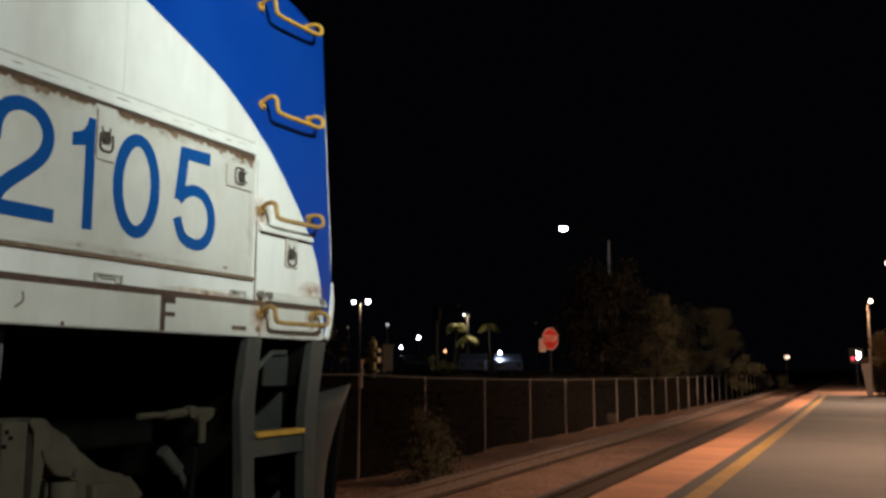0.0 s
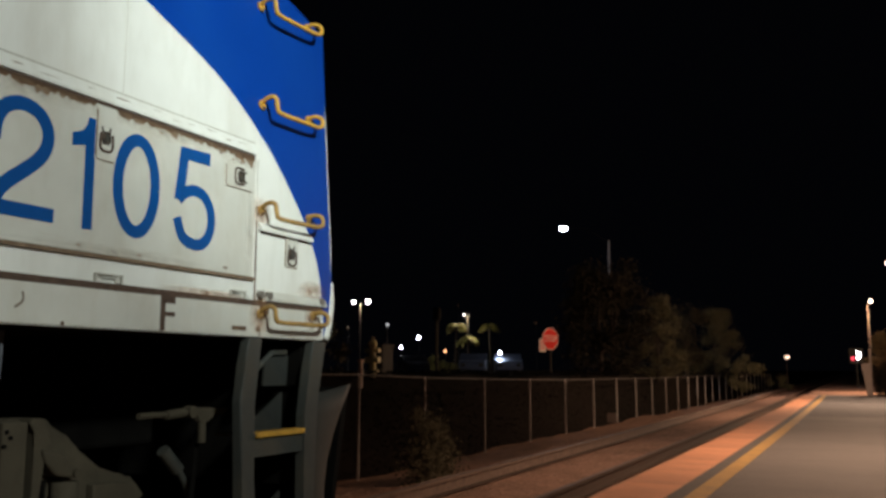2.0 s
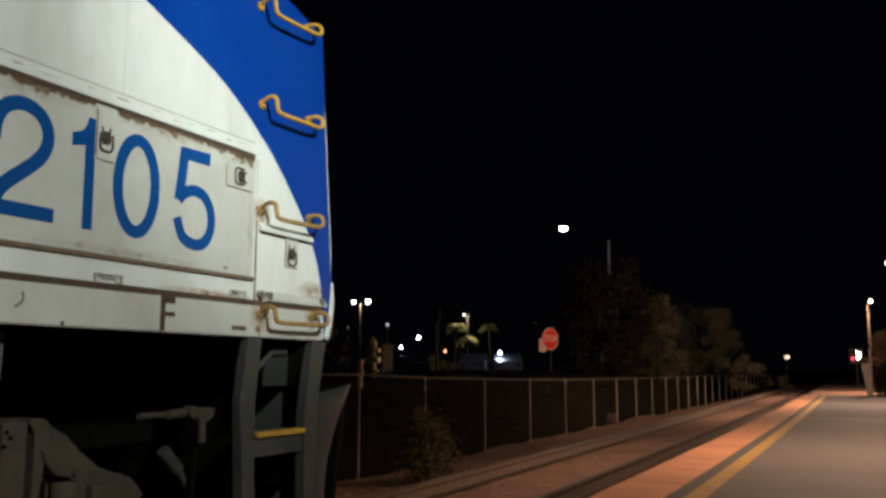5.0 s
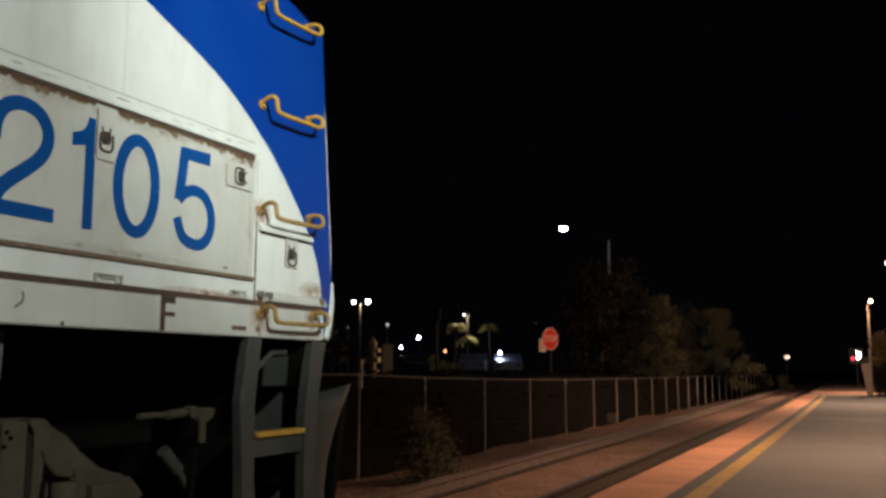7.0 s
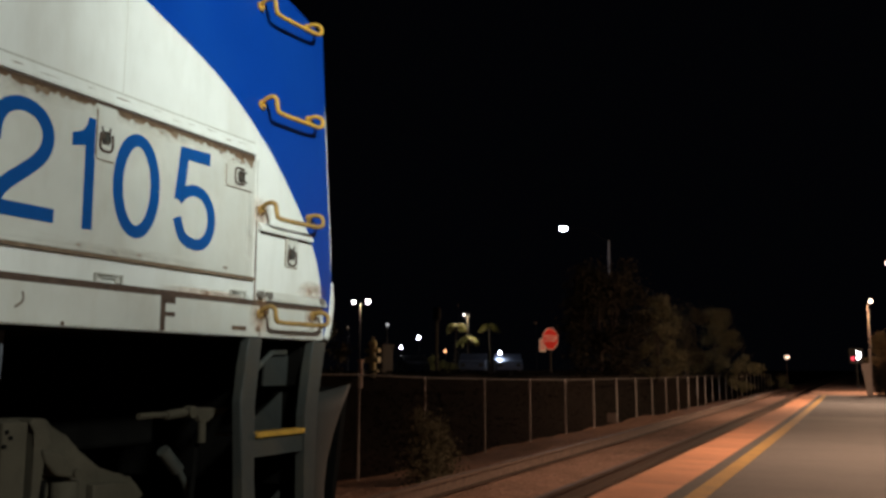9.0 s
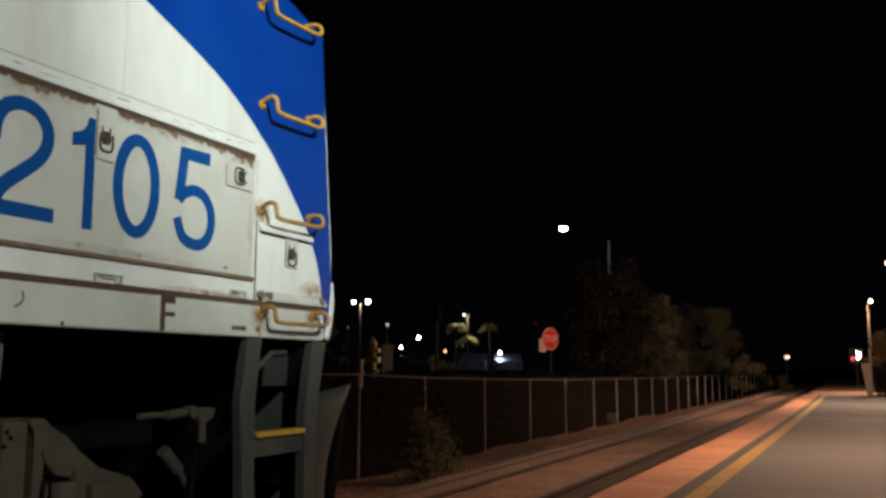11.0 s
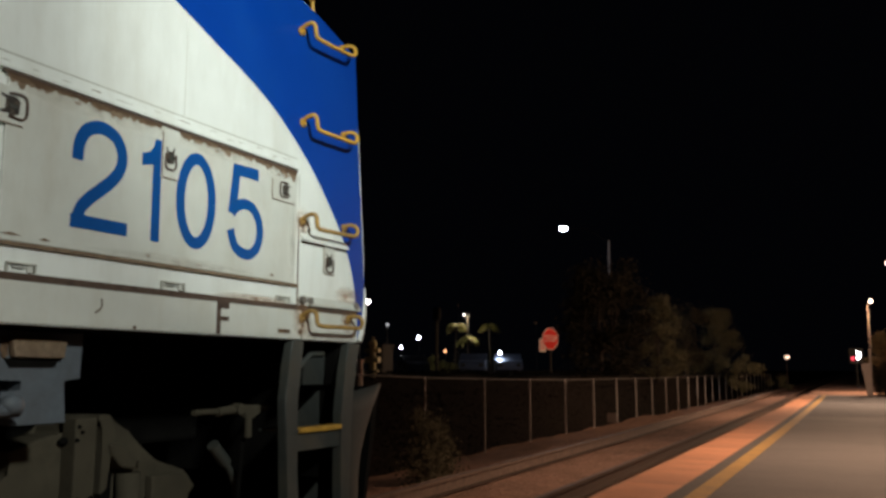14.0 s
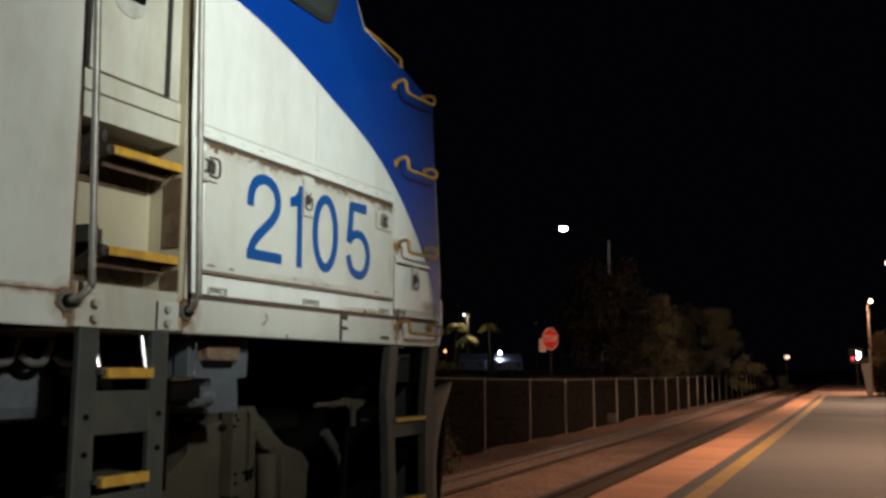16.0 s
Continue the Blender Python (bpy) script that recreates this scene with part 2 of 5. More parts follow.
def thing(name, x, y, z, label, category, group="", kind=""):
    ob = new(name)
    ob.location = (x, y, z)
    ob.empty_display_size = 0.2
    BASE[ob.name] = Vector((x, y, z))
    return tagged(ob, label, category, group, kind)


def part(name, bm, material, parent=None, label="", smooth=False):
    """One mesh object out of a bmesh drawn in world places; its origin goes to its middle."""
    lo = Vector([min(v.co[i] for v in bm.verts) for i in range(3)])
    hi = Vector([max(v.co[i] for v in bm.verts) for i in range(3)])
    c = (lo + hi) / 2
    bmesh.ops.translate(bm, verts=bm.verts, vec=-c)
    bmesh.ops.recalc_face_normals(bm, faces=bm.faces)
    me = bpy.data.meshes.new(name)
    bm.to_mesh(me)
    bm.free()
    if smooth:
        for f in me.polygons:
            f.use_smooth = True
    for m in (material if isinstance(material, (list, tuple)) else [material]):
        me.materials.append(m)
    ob = new(name, me)
    if parent is not None:
        ob.parent = parent
        ob.location = c - BASE[parent.name]
    else:
        ob.location = c
    BASE[ob.name] = c
    if label:
        ob["label"] = label
    return ob


def box(bm, x0, x1, y0, y1, z0, z1, bevel=0.0, index=0):
    r = bmesh.ops.create_cube(bm, size=1.0)
    vs = r["verts"]
    for v in vs:
        v.co = Vector((x0 + (v.co.x + 0.5) * (x1 - x0), y0 + (v.co.y + 0.5) * (y1 - y0), z0 + (v.co.z + 0.5) * (z1 - z0)))
    fs = {f for v in vs for f in v.link_faces}
    for f in fs:
        f.material_index = index
    if bevel:
        es = list({e for v in vs for e in v.link_edges})
        bmesh.ops.bevel(bm, geom=es, offset=bevel, segments=2, profile=0.5, affect="EDGES")
    return bm


def one_box(*a, **k):
    return box(bmesh.new(), *a, **k)


def prism(pts, a, b, axis="x", bevel=0.0, bm=None):
    """A polygon, drawn in the two other axes, pulled from a to b along axis."""
    bm = bm or bmesh.new()

    def place(u, v, w):
        return {"x": (w, u, v), "y": (u, w, v), "z": (u, v, w)}[axis]
    va = [bm.verts.new(place(u, v, a)) for u, v in pts]
    vb = [bm.verts.new(place(u, v, b)) for u, v in pts]
    n = len(pts)
    bm.faces.new(va[::-1])
    bm.faces.new(vb)
    es = []
    for i in range(n):
        f = bm.faces.new((va[i], va[(i + 1) % n], vb[(i + 1) % n], vb[i]))
        es += list(f.edges)
    if bevel:
        bmesh.ops.bevel(bm, geom=list(set(es)), offset=bevel, segments=3, profile=0.5, affect="EDGES")
    return bm


def soft_line(pts, steps=5):
    """A smooth line through the points."""
    p = [Vector(q) for q in pts]
    out = []
    for i in range(len(p) - 1):
        a, b, c, d = p[max(i - 1, 0)], p[i], p[i + 1], p[min(i + 2, len(p) - 1)]
        for k in range(steps):
            t = k / steps
            out.append(0.5 * ((2 * b) + (c - a) * t + (2 * a - 5 * b + 4 * c - d) * t * t + (3 * b - a - 3 * c + d) * t ** 3))
    return out + [p[-1]]


def tube(pts, radius, bm=None, sides=8, taper=None):
    """A round bar along a line of points."""
    bm = bm or bmesh.new()
    p = [Vector(q) for q in pts]
    rings = []
    up = Vector((0.13, 0.27, 0.95)).normalized()
    for i, q in enumerate(p):
        d = (p[min(i + 1, len(p) - 1)] - p[max(i - 1, 0)]).normalized()
        a = d.cross(up)
        if a.length < 0.1:
            a = d.cross(Vector((1, 0, 0)))
        a.normalize()
        b = d.cross(a)
        up = a.cross(d)
        r = radius if taper is None else radius + (taper - radius) * i / (len(p) - 1)
        rings.append([bm.verts.new(q + r * (math.cos(2 * math.pi * k / sides) * a + math.sin(2 * math.pi * k / sides) * b)) for k in range(sides)])
    for r0, r1 in zip(rings, rings[1:]):
        for k in range(sides):
            bm.faces.new((r0[k], r0[(k + 1) % sides], r1[(k + 1) % sides], r1[k]))
    bm.faces.new(rings[0][::-1])
    bm.faces.new(rings[-1])
    return bm


def ball(x, y, z, rx, ry, rz, bm=None, u=14, v=9):
    bm = bm or bmesh.new()
    r = bmesh.ops.create_uvsphere(bm, u_segments=u, v_segments=v, radius=1.0)
    for w in r["verts"]:
        w.co = Vector((x + w.co.x * rx, y + w.co.y * ry, z + w.co.z * rz))
    return bm


def disc(x, y, z, radius, thick, axis="x", sides=16, bm=None):
    pts = [(math.cos(2 * math.pi * k / sides) * radius, math.sin(2 * math.pi * k / sides) * radius) for k in range(sides)]
    if axis == "x":
        return prism([(y + a, z + b) for a, b in pts], x, x + thick, "x", bm=bm)
    if axis == "y":
        return prism([(x + a, z + b) for a, b in pts], y, y + thick, "y", bm=bm)
    return prism([(x + a, y + b) for a, b in pts], z, z + thick, "z", bm=bm)


# ---------------- the ground, the track and the platform ----------------
def bend(y):
    """The line curves a little away from the platform side."""
    return -0.00022 * y * y if y < 60 else -0.00022 * 3600 - 0.0264 * (y - 60) * 0.35


EDGE = -2.13            # platform edge
CENTRE = -3.77          # middle of the track
RAIL = -0.20            # top of the rail


def ground_height(x, y):
    fall = -0.0042 * min(max(y - 14, 0), 60)
    if x > -5.3:
        z = -0.40
    elif x > -6.2:
        z = -0.40 - 0.30 * (-5.3 - x) / 0.9
    elif x > -8.5:
        z = -0.70 - 0.17 * (-6.2 - x) / 2.3 + fall * (-6.2 - x) / 2.3
    elif x > -9.3:
        k = (-8.5 - x) / 0.8
        z = (-0.87 + fall) * (1 - k) + (0.92 + fall) * k
    else:
        z = 0.92 + fall
    if x < -5.3:
        z += 0.10 * noise.noise(Vector((x * 0.9, y * 0.5, 0))) + (0.12 * noise.noise(Vector((x * 0.23, y * 0.2, 5))) if x > -40 else 0)
    elif x < -2.2:
        z += 0.02 * noise.noise(Vector((x * 3, y * 2, 1)))
    if x > -2.2 and y > 41.2:
        z = -0.06
    if y > 60 and x < -9.3:
        z = 0.66
    return z


def build_ground():
    xs = [-2500, -900, -300, -120, -70, -45, -30, -22, -17, -14, -12, -10.8, -10, -9.6, -9.3, -9.1, -8.9, -8.7, -8.5, -8.2, -7.8, -7.4, -7.0, -6.6, -6.2,
          -5.9, -5.6, -5.3, -4.9, -4.6, -4.2, -3.8, -3.4, -3.0, -2.6, -2.1, -1.0, 2, 8, 30, 120, 500, 2500]
    ys = [-2500, -600, -150, -60, -30, -18] + [-12 + 0.8 * i for i in range(95)] + [66 + 4 * i for i in range(16)] + [140, 180, 260, 400, 800, 2500]
    bm = bmesh.new()
    grid = [[bm.verts.new((x + (bend(max(y, 0)) if -12 < x < 9 else 0), y, ground_height(x, y))) for x in xs] for y in ys]
    for j in range(len(ys) - 1):
        for i in range(len(xs) - 1):
            f = bm.faces.new((grid[j][i], grid[j][i + 1], grid[j + 1][i + 1], grid[j + 1][i]))
            m = 0.5 * (xs[i] + xs[i + 1])
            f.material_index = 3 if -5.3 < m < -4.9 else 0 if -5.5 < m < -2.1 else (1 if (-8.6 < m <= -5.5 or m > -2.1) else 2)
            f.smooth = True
    tagged(part("ground", bm, [BALLAST, DIRT, BANK, SHOULDER]), "brown ballast trackbed, reddish dirt strip and planted bank with shade in its colour", "ground", kind="structure")


build_ground()


def strip(name, x0, x1, z0, z1, y0, y1, material, step=2.0, follow=True):
    """A long low bar along the line, bending with it."""
    bm = bmesh.new()
    n = max(1, int(round((y1 - y0) / step)))
    rings = []
    for i in range(n + 1):
        y = y0 + (y1 - y0) * i / n
        b = bend(max(y, 0)) if follow else 0
        rings.append([bm.verts.new((x + b, y, z)) for x, z in ((x0, z0), (x1, z0), (x1, z1), (x0, z1))])
    for a, b in zip(rings, rings[1:]):
        for k in range(4):
            bm.faces.new((a[k], a[(k + 1) % 4], b[(k + 1) % 4], b[k]))
    bm.faces.new(rings[0][::-1])
    bm.faces.new(rings[-1])
    return part(name, bm, material)


PLATFORM_END = 41.0
platform = strip("platform", EDGE, 3.6, -1.0, 0.0, -14, PLATFORM_END, CONCRETE)
tagged(platform, "grey concrete station platform with worn, patchy surface", "platform", kind="structure")


def platform_surface():
    band = strip("joint_band", -1.565, -1.42, -0.02, 0.004, -14, PLATFORM_END, JOINT)
    tagged(band, "dark grey band beside the tactile tiles", "paving", kind="structure")
    patch = strip("dark_patch", -1.20, 3.55, -0.02, 0.004, 22.5, PLATFORM_END, PATCH)
    tagged(patch, "darker surface at the end of the platform", "paving", kind="structure")
    # yellow line in painted lengths
    y = -13.9
    line = thing("yellow_line", -1.34, 0, 0, "worn yellow safety line painted along the platform", "line", kind="structure")
    while y < PLATFORM_END - 0.1:
        ln = 3.0 + 0.8 * random.random()
        y1 = min(y + ln, PLATFORM_END)
        bm = bmesh.new()
        a, b = bend(max(y, 0)), bend(max(y1, 0))
        prism([(-1.42 + a, y), (-1.255 + a, y), (-1.255 + b, y1 - 0.02), (-1.42 + b, y1 - 0.02)], 0.001, 0.006, "z", bm=bm)
        part("painted_length", bm, LINE, line)
        y = y1
    # tactile tiles
    edge = thing("tactile_strip", -1.85, 0, 0, "terracotta tactile warning tiles along the platform edge", "paving", kind="structure")
    y = -13.8
    me = None
    while y < PLATFORM_END - 0.5:
        bm = bmesh.new()
        box(bm, -0.28, 0.28, -0.297, 0.297, -0.01, 0.008, 0.004)
        if me is None:
            me = bpy.data.meshes.new("tile")
            bm.to_mesh(me)
            me.materials.append(TACTILE)
        bm.free()
        ob = new("tile", me)
        ob.parent = edge
        ob.location = (bend(max(y, 0)), y + 0.3, 0.0015 * random.random())
        y += 0.6


platform_surface()


def build_track():
    for name, side in (("rail", 1), ("rail", -1)):
        x = CENTRE + side * 0.7525
        rail = thing(name, x, 0, RAIL, "rusty steel running rail with a polished head", "rail", "rails of the track", "structure")
        # near rail coloured as in shadow, far rail as lit
        lit = RAILM if side > 0 else RAILLIT
        for nm, hw, z0, z1, mt in (("foot", 0.07, -0.172, -0.155, RAILM), ("web", 0.012, -0.155, -0.035, lit), ("head", 0.036, -0.035, -0.003, lit), ("running_face", 0.03, -0.003, 0.0, RAILTOP)):
            ob = strip(nm, x - hw, x + hw, RAIL + z0, RAIL + z1, -30, 190, mt, 4.0)
            ob.parent = rail
            ob.location = ob.location - BASE[rail.name]
    ties = thing("track_ties", CENTRE, 0, RAIL, "weathered wooden ties half sunk in the ballast", "ties", kind="structure")
    me = bpy.data.meshes.new("tie")
    bm = one_box(-1.3, 1.3, -0.11, 0.11, -0.33, -0.212, 0.012)
    bm.to_mesh(me)
    bm.free()
    me.materials.append(TIE)
    y = -4.0
    while y < 100:
        ob = new("tie", me)
        ob.parent = ties
        ob.location = (bend(max(y, 0)) + random.uniform(-0.03, 0.03), y, random.uniform(-0.015, 0.005))
        ob.rotation_euler = (0, 0, random.uniform(-0.015, 0.015))
        y += 0.53
    # loose stones over the trackbed
    verts, faces = [], []
    for k in range(9000):
        y = 3.5 + 30 * random.random() ** 1.6
        x = random.uniform(-5.7, -2.25)
        if abs(abs(x - CENTRE) - 0.7525) < 0.09:
            continue
        z = ground_height(x, y) + 0.012
        s = random.uniform(0.012, 0.032)
        b = len(verts)
        tilt = random.random() * 6.28
        ca, sa = math.cos(tilt), math.sin(tilt)
        for dx, dy, dz in ((1, 0.1, 0), (-0.2, 0.9, 0.1), (-0.9, -0.1, 0), (0.1, -1, -0.1), (0.1, 0.1, 0.42)):
            j = random.uniform(0.7, 1.3)
            verts.append((x + bend(y) + s * j * (dx * ca - dy * sa), y + s * j * (dx * sa + dy * ca), z + s * dz))
        faces += [(b, b + 1, b + 4), (b + 1, b + 2, b + 4), (b + 2, b + 3, b + 4), (b + 3, b, b + 4)]
    me = bpy.data.meshes.new("ballast_stones")
    me.from_pydata(verts, [], faces)
    me.materials.append(STONE)
    tagged(new("ballast_stones", me), "loose brown crushed stone between and beside the rails", "gravel", kind="stuff")


build_track()


# ---------------- the locomotive ----------------
SIDE = -2.20                       # its side towards the platform
FAR_SIDE = 2 * CENTRE - SIDE
loco = thing("locomotive", CENTRE, 0.0, RAIL, "white and blue diesel locomotive with grimy panels, yellow grab irons", "locomotive")


def build_body():
    # nose and front of the cab, one welded shell
    profile = [(1.285, 1.18), (3.335, 1.18), (3.385, 1.30), (3.400, 1.42), (3.390, 1.58), (3.335, 2.10), (3.285, 2.595),
               (2.95, 2.68), (2.50, 2.765), (2.43, 2.88), (2.20, 3.55), (1.95, 3.98), (1.285, 4.06)]
    nose = part("nose", prism(profile, FAR_SIDE, SIDE, "x", 0.010), WHITE, loco, "white nose shell with a curved blue field")
    nose.data.materials.append(BLUE)
    for f in nose.data.polygons:
        z = f.center.z + BASE[nose.name].z
        y = f.center.y + BASE[nose.name].y
        if y > 1.4 and ((z > 2.60 and not (abs(f.normal.x) > 0.95 and f.area > 1.0)) or f.normal.y > 0.6):
            f.material_index = 1
    # underside coloured near black, standing in for the shade there
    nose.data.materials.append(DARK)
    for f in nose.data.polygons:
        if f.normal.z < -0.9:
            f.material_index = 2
    # middle bay with the cab door, set back behind the steps
    part("cab_bay", one_box(FAR_SIDE, SIDE - 0.16, 0.785, 1.285, 1.18, 4.06), BEIGE, loco, "beige stained cab bay")
    hood = part("engine_hood", one_box(FAR_SIDE, SIDE, -12.9, 0.775, 1.18, 4.10, 0.010), PANEL, loco, "long white engine hood")
    # the hood's underside has the same painted shade
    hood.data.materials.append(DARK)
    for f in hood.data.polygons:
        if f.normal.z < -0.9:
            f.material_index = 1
    part("underframe", one_box(FAR_SIDE + 0.35, SIDE - 0.75, -12.7, 3.1, 0.72, 1.178, 0.02), DARK, loco, "underframe, grease and shade in one near-black colour")
    part("end_sill", one_box(FAR_SIDE + 0.05, SIDE - 0.06, 3.26, 3.31, 0.98, 1.178, 0.01), DARK, loco)
    # grey sill seam along the side and the joint in the sill
    part("sill_plate", one_box(SIDE, SIDE + 0.0015, 1.288, 3.318, 1.186, 1.308), PANEL, loco, "off-white side sill")
    part("sill_seam", one_box(SIDE, SIDE + 0.003, 1.30, 3.33, 1.308, 1.330), SEAM, loco, "brown grime line above the sill")
    part("hood_seam", one_box(SIDE, SIDE + 0.003, -6.0, 0.745, 1.287, 1.293), GRIMESHADE, loco)
    bm = one_box(SIDE, SIDE + 0.003, 2.315, 2.338, 1.186, 1.308)
    box(bm, SIDE, SIDE + 0.004, 2.338, 2.385, 1.284, 1.308)
    box(bm, SIDE, SIDE + 0.004, 2.338, 2.385, 1.238, 1.254)
    part("sill_joint", bm, SEAM, nose)
    part("drain_slot", one_box(SIDE, SIDE + 0.003, 2.70, 2.785, 1.205, 1.222), GRIMESHADE, nose)
    # equipment door: panel, drip ledge, hinges
    door = part("equipment_door", one_box(SIDE, SIDE + 0.010, 1.365, 2.805, 1.418, 1.918, 0.004), PANEL, loco, "off-white hinged equipment door, stained along its edges")
    part("door_ledge", prism([(SIDE, 1.912), (SIDE + 0.020, 1.916), (SIDE + 0.020, 1.926), (SIDE, 1.966)], 1.30, 2.80, "y"), WHITE, loco, "dented drip ledge")
    part("ledge_line", one_box(SIDE, SIDE + 0.0015, 1.30, 2.81, 1.967, 1.971), RECESS, loco)
    part("ledge_grime", one_box(SIDE + 0.010, SIDE + 0.0125, 1.345, 2.80, 1.905, 1.9145), SEAM, door)
    part("door_grime", one_box(SIDE + 0.0, SIDE + 0.0125, 1.335, 2.815, 1.406, 1.4175), PEEL, door)
    part("door_grime", one_box(SIDE, SIDE + 0.003, 2.8065, 2.812, 1.418, 1.90), BEIGE, door)
    random.seed(4)
    # paint flaked off below the ledge: a ragged primer band with darker bare steel in it
    for a, b, deep in ((1.36, 1.53, 0.024), (1.53, 1.66, 0.012), (1.66, 1.83, 0.022), (1.83, 1.98, 0.016), (2.07, 2.20, 0.020), (2.20, 2.36, 0.019), (2.36, 2.50, 0.012), (2.50, 2.63, 0.020), (2.63, 2.80, 0.030)):
        for name, share, proud, paint, seed in (("peeled_paint", 1.0, 0.0006, PEEL, 3.0), ("bare_metal", 0.55, 0.0012, GRIMESHADE, 11.0)):
            n = int((b - a) / 0.0045)
            low = []
            for i in range(n, -1, -1):
                y = a + (b - a) * i / n
                h = 0.5 + 0.9 * noise.noise(Vector((y * 16, seed, 0))) + 0.55 * noise.noise(Vector((y * 55, seed, 4)))
                ends = min(1.0, (i + 0.3) / 3, (n - i + 0.3) / 3)
                low.append((y, 1.9055 - 0.004 - share * deep * 1.5 * max(0.10, h) * ends))
            part(name, prism([(a, 1.9055), (b, 1.9055)] + low, SIDE + 0.010, SIDE + 0.010 + proud, "x"), paint, door)
    # the same wear as short islands lower down
    for y, z, w, h in ((2.655, 1.868, 0.020, 0.006), (2.715, 1.873, 0.030, 0.007), (1.60, 1.882, 0.03, 0.005), (2.26, 1.878, 0.022, 0.005)):
        part("paint_flake", prism([(y, z), (y + w * 0.3, z + h), (y + w * 0.8, z + h * 0.7), (y + w, z + h * 0.1), (y + w * 0.6, z - h * 0.6)], SIDE + 0.010, SIDE + 0.0108, "x"), PEEL, door)
    # dents and bare patches along the sloping top of the ledge
    y = 1.33
    while y < 2.74:
        span = random.uniform(0.02, 0.085)
        z = random.choice((1.938, 1.942, 1.947, 1.953))
        xs = SIDE + 0.020 - (z - 1.926) * 0.5
        bm = prism([(y, z), (y + span * 0.4, z + 0.002), (y + span, z + 0.001), (y + span * 0.8, z - 0.001), (y + span * 0.2, z - 0.0015)], xs - 0.008, xs + 0.0012, "x")
        part("scuff", bm, random.choice((PEEL, RECESS, RECESS, RECESS)), loco)
        y += span + random.uniform(0.03, 0.12)
    # chips along the foot of the door
    for y, z, w in ((1.37, 1.437, 0.07), (1.50, 1.434, 0.045), (1.93, 1.437, 0.02), (2.18, 1.433, 0.03), (2.62, 1.438, 0.035)):
        part("chip", prism([(y, z), (y + w * 0.45, z + 0.007), (y + w, z), (y + w * 0.5, z - 0.003)], SIDE + 0.010, SIDE + 0.0112, "x"), PEEL, door)
    for y0, y1 in ((1.40, 1.50), (2.015, 2.13), (2.68, 2.77)):
        bm = one_box(SIDE, SIDE + 0.012, y0, y1, 1.354, 1.359)
        box(bm, SIDE, SIDE + 0.010, y0, y0 + 0.005, 1.332, 1.354)
        box(bm, SIDE, SIDE + 0.010, y1 - 0.005, y1, 1.332, 1.354)
        box(bm, SIDE, SIDE + 0.008, y0 + 0.02, y1 - 0.03, 1.343, 1.346)
        hinge = part("hinge", bm, RECESS, door)
        part("hinge_leaf", one_box(SIDE, SIDE + 0.006, y1 - 0.028, y1 - 0.008, 1.332, 1.352, 0.002), PANEL, hinge)
    # front side door: seam, lip and bolts
    bm = one_box(SIDE, SIDE + 0.003, 2.829, 2.836, 1.33, 1.655)
    part("faint_seam", one_box(SIDE, SIDE + 0.002, 2.830, 2.833, 1.655, 1.905), RECESS, nose)
    box(bm, SIDE, SIDE + 0.003, 2.868, 2.874, 1.185, 1.31)
    part("door_seam", bm, GRIMESHADE, nose)
    part("front_door_lip", prism([(SIDE, 1.618), (SIDE + 0.022, 1.612), (SIDE + 0.022, 1.622), (SIDE, 1.652)], 2.845, 3.215, "y"), WHITE, nose)
    part("lip_grime", one_box(SIDE, SIDE + 0.003, 2.86, 3.225, 1.604, 1.614), GRIMESHADE, nose)
    part("front_ledge", prism([(SIDE, 1.330), (SIDE + 0.016, 1.332), (SIDE + 0.016, 1.344), (SIDE, 1.372)], 2.90, 3.34, "y"), PANEL, nose)
    for y in (2.86, 2.915, 3.30):
        part("bolt", disc(SIDE, y, 1.352, 0.016, 0.022), STEEL, nose)
    part("corner_casting", tube(soft_line([(SIDE - 0.018, 3.372, 1.19), (SIDE - 0.016, 3.396, 1.26), (SIDE - 0.016, 3.408, 1.36), (SIDE - 0.018, 3.402, 1.45)], 4), 0.020, sides=10), WHITE, nose, smooth=True)
    part("scratch", tube(soft_line([(SIDE + 0.001, 1.735, 1.232), (SIDE + 0.001, 1.756, 1.245), (SIDE + 0.001, 1.762, 1.262), (SIDE + 0.001, 1.758, 1.278)], 3), 0.0035, sides=5), GRIMESHADE, nose)
    for y, z, w, h in ((1.905, 1.192, 0.012, 0.012), (2.905, 1.30, 0.05, 0.02), (2.856, 1.215, 0.02, 0.05), (3.31, 1.345, 0.03, 0.03)):
        part("rust_spot", disc(SIDE, y, z, w * 0.6, 0.0025, sides=9), GRIMESHADE, nose)
    # latches set in plates
    for y0, y1, z0, z1, lying in ((1.312, 1.424, 1.752, 1.866, -1), (1.982, 2.066, 1.720, 1.898, 0), (2.618, 2.784, 1.756, 1.856, 1), (3.028, 3.124, 1.482, 1.620, 0)):
        x = SIDE + (0.010 if y0 < 2.8 else 0.0)
        latch = part("latch", one_box(x, x + 0.004, y0, y1, z0, z1, 0.002), PANEL, loco, "spring latch in a stamped plate")
        h, m, k = z1 - z0, (y0 + y1) / 2, (z0 + z1) / 2 - 0.06 * (z1 - z0)
        w = min(y1 - y0, h)
        edge = [(x + 0.004, y0 + 0.003, z1 - 0.012), (x + 0.004, y0 + 0.003, z0 + 0.016), (x + 0.004, y0 + 0.008, z0 + 0.006), (x + 0.004, y0 + 0.018, z0 + 0.003), (x + 0.004, y1 - 0.008, z0 + 0.003)]
        part("plate_groove", tube(edge, 0.0024, sides=5), PEEL, latch)
        if lying:
            m += 0.012
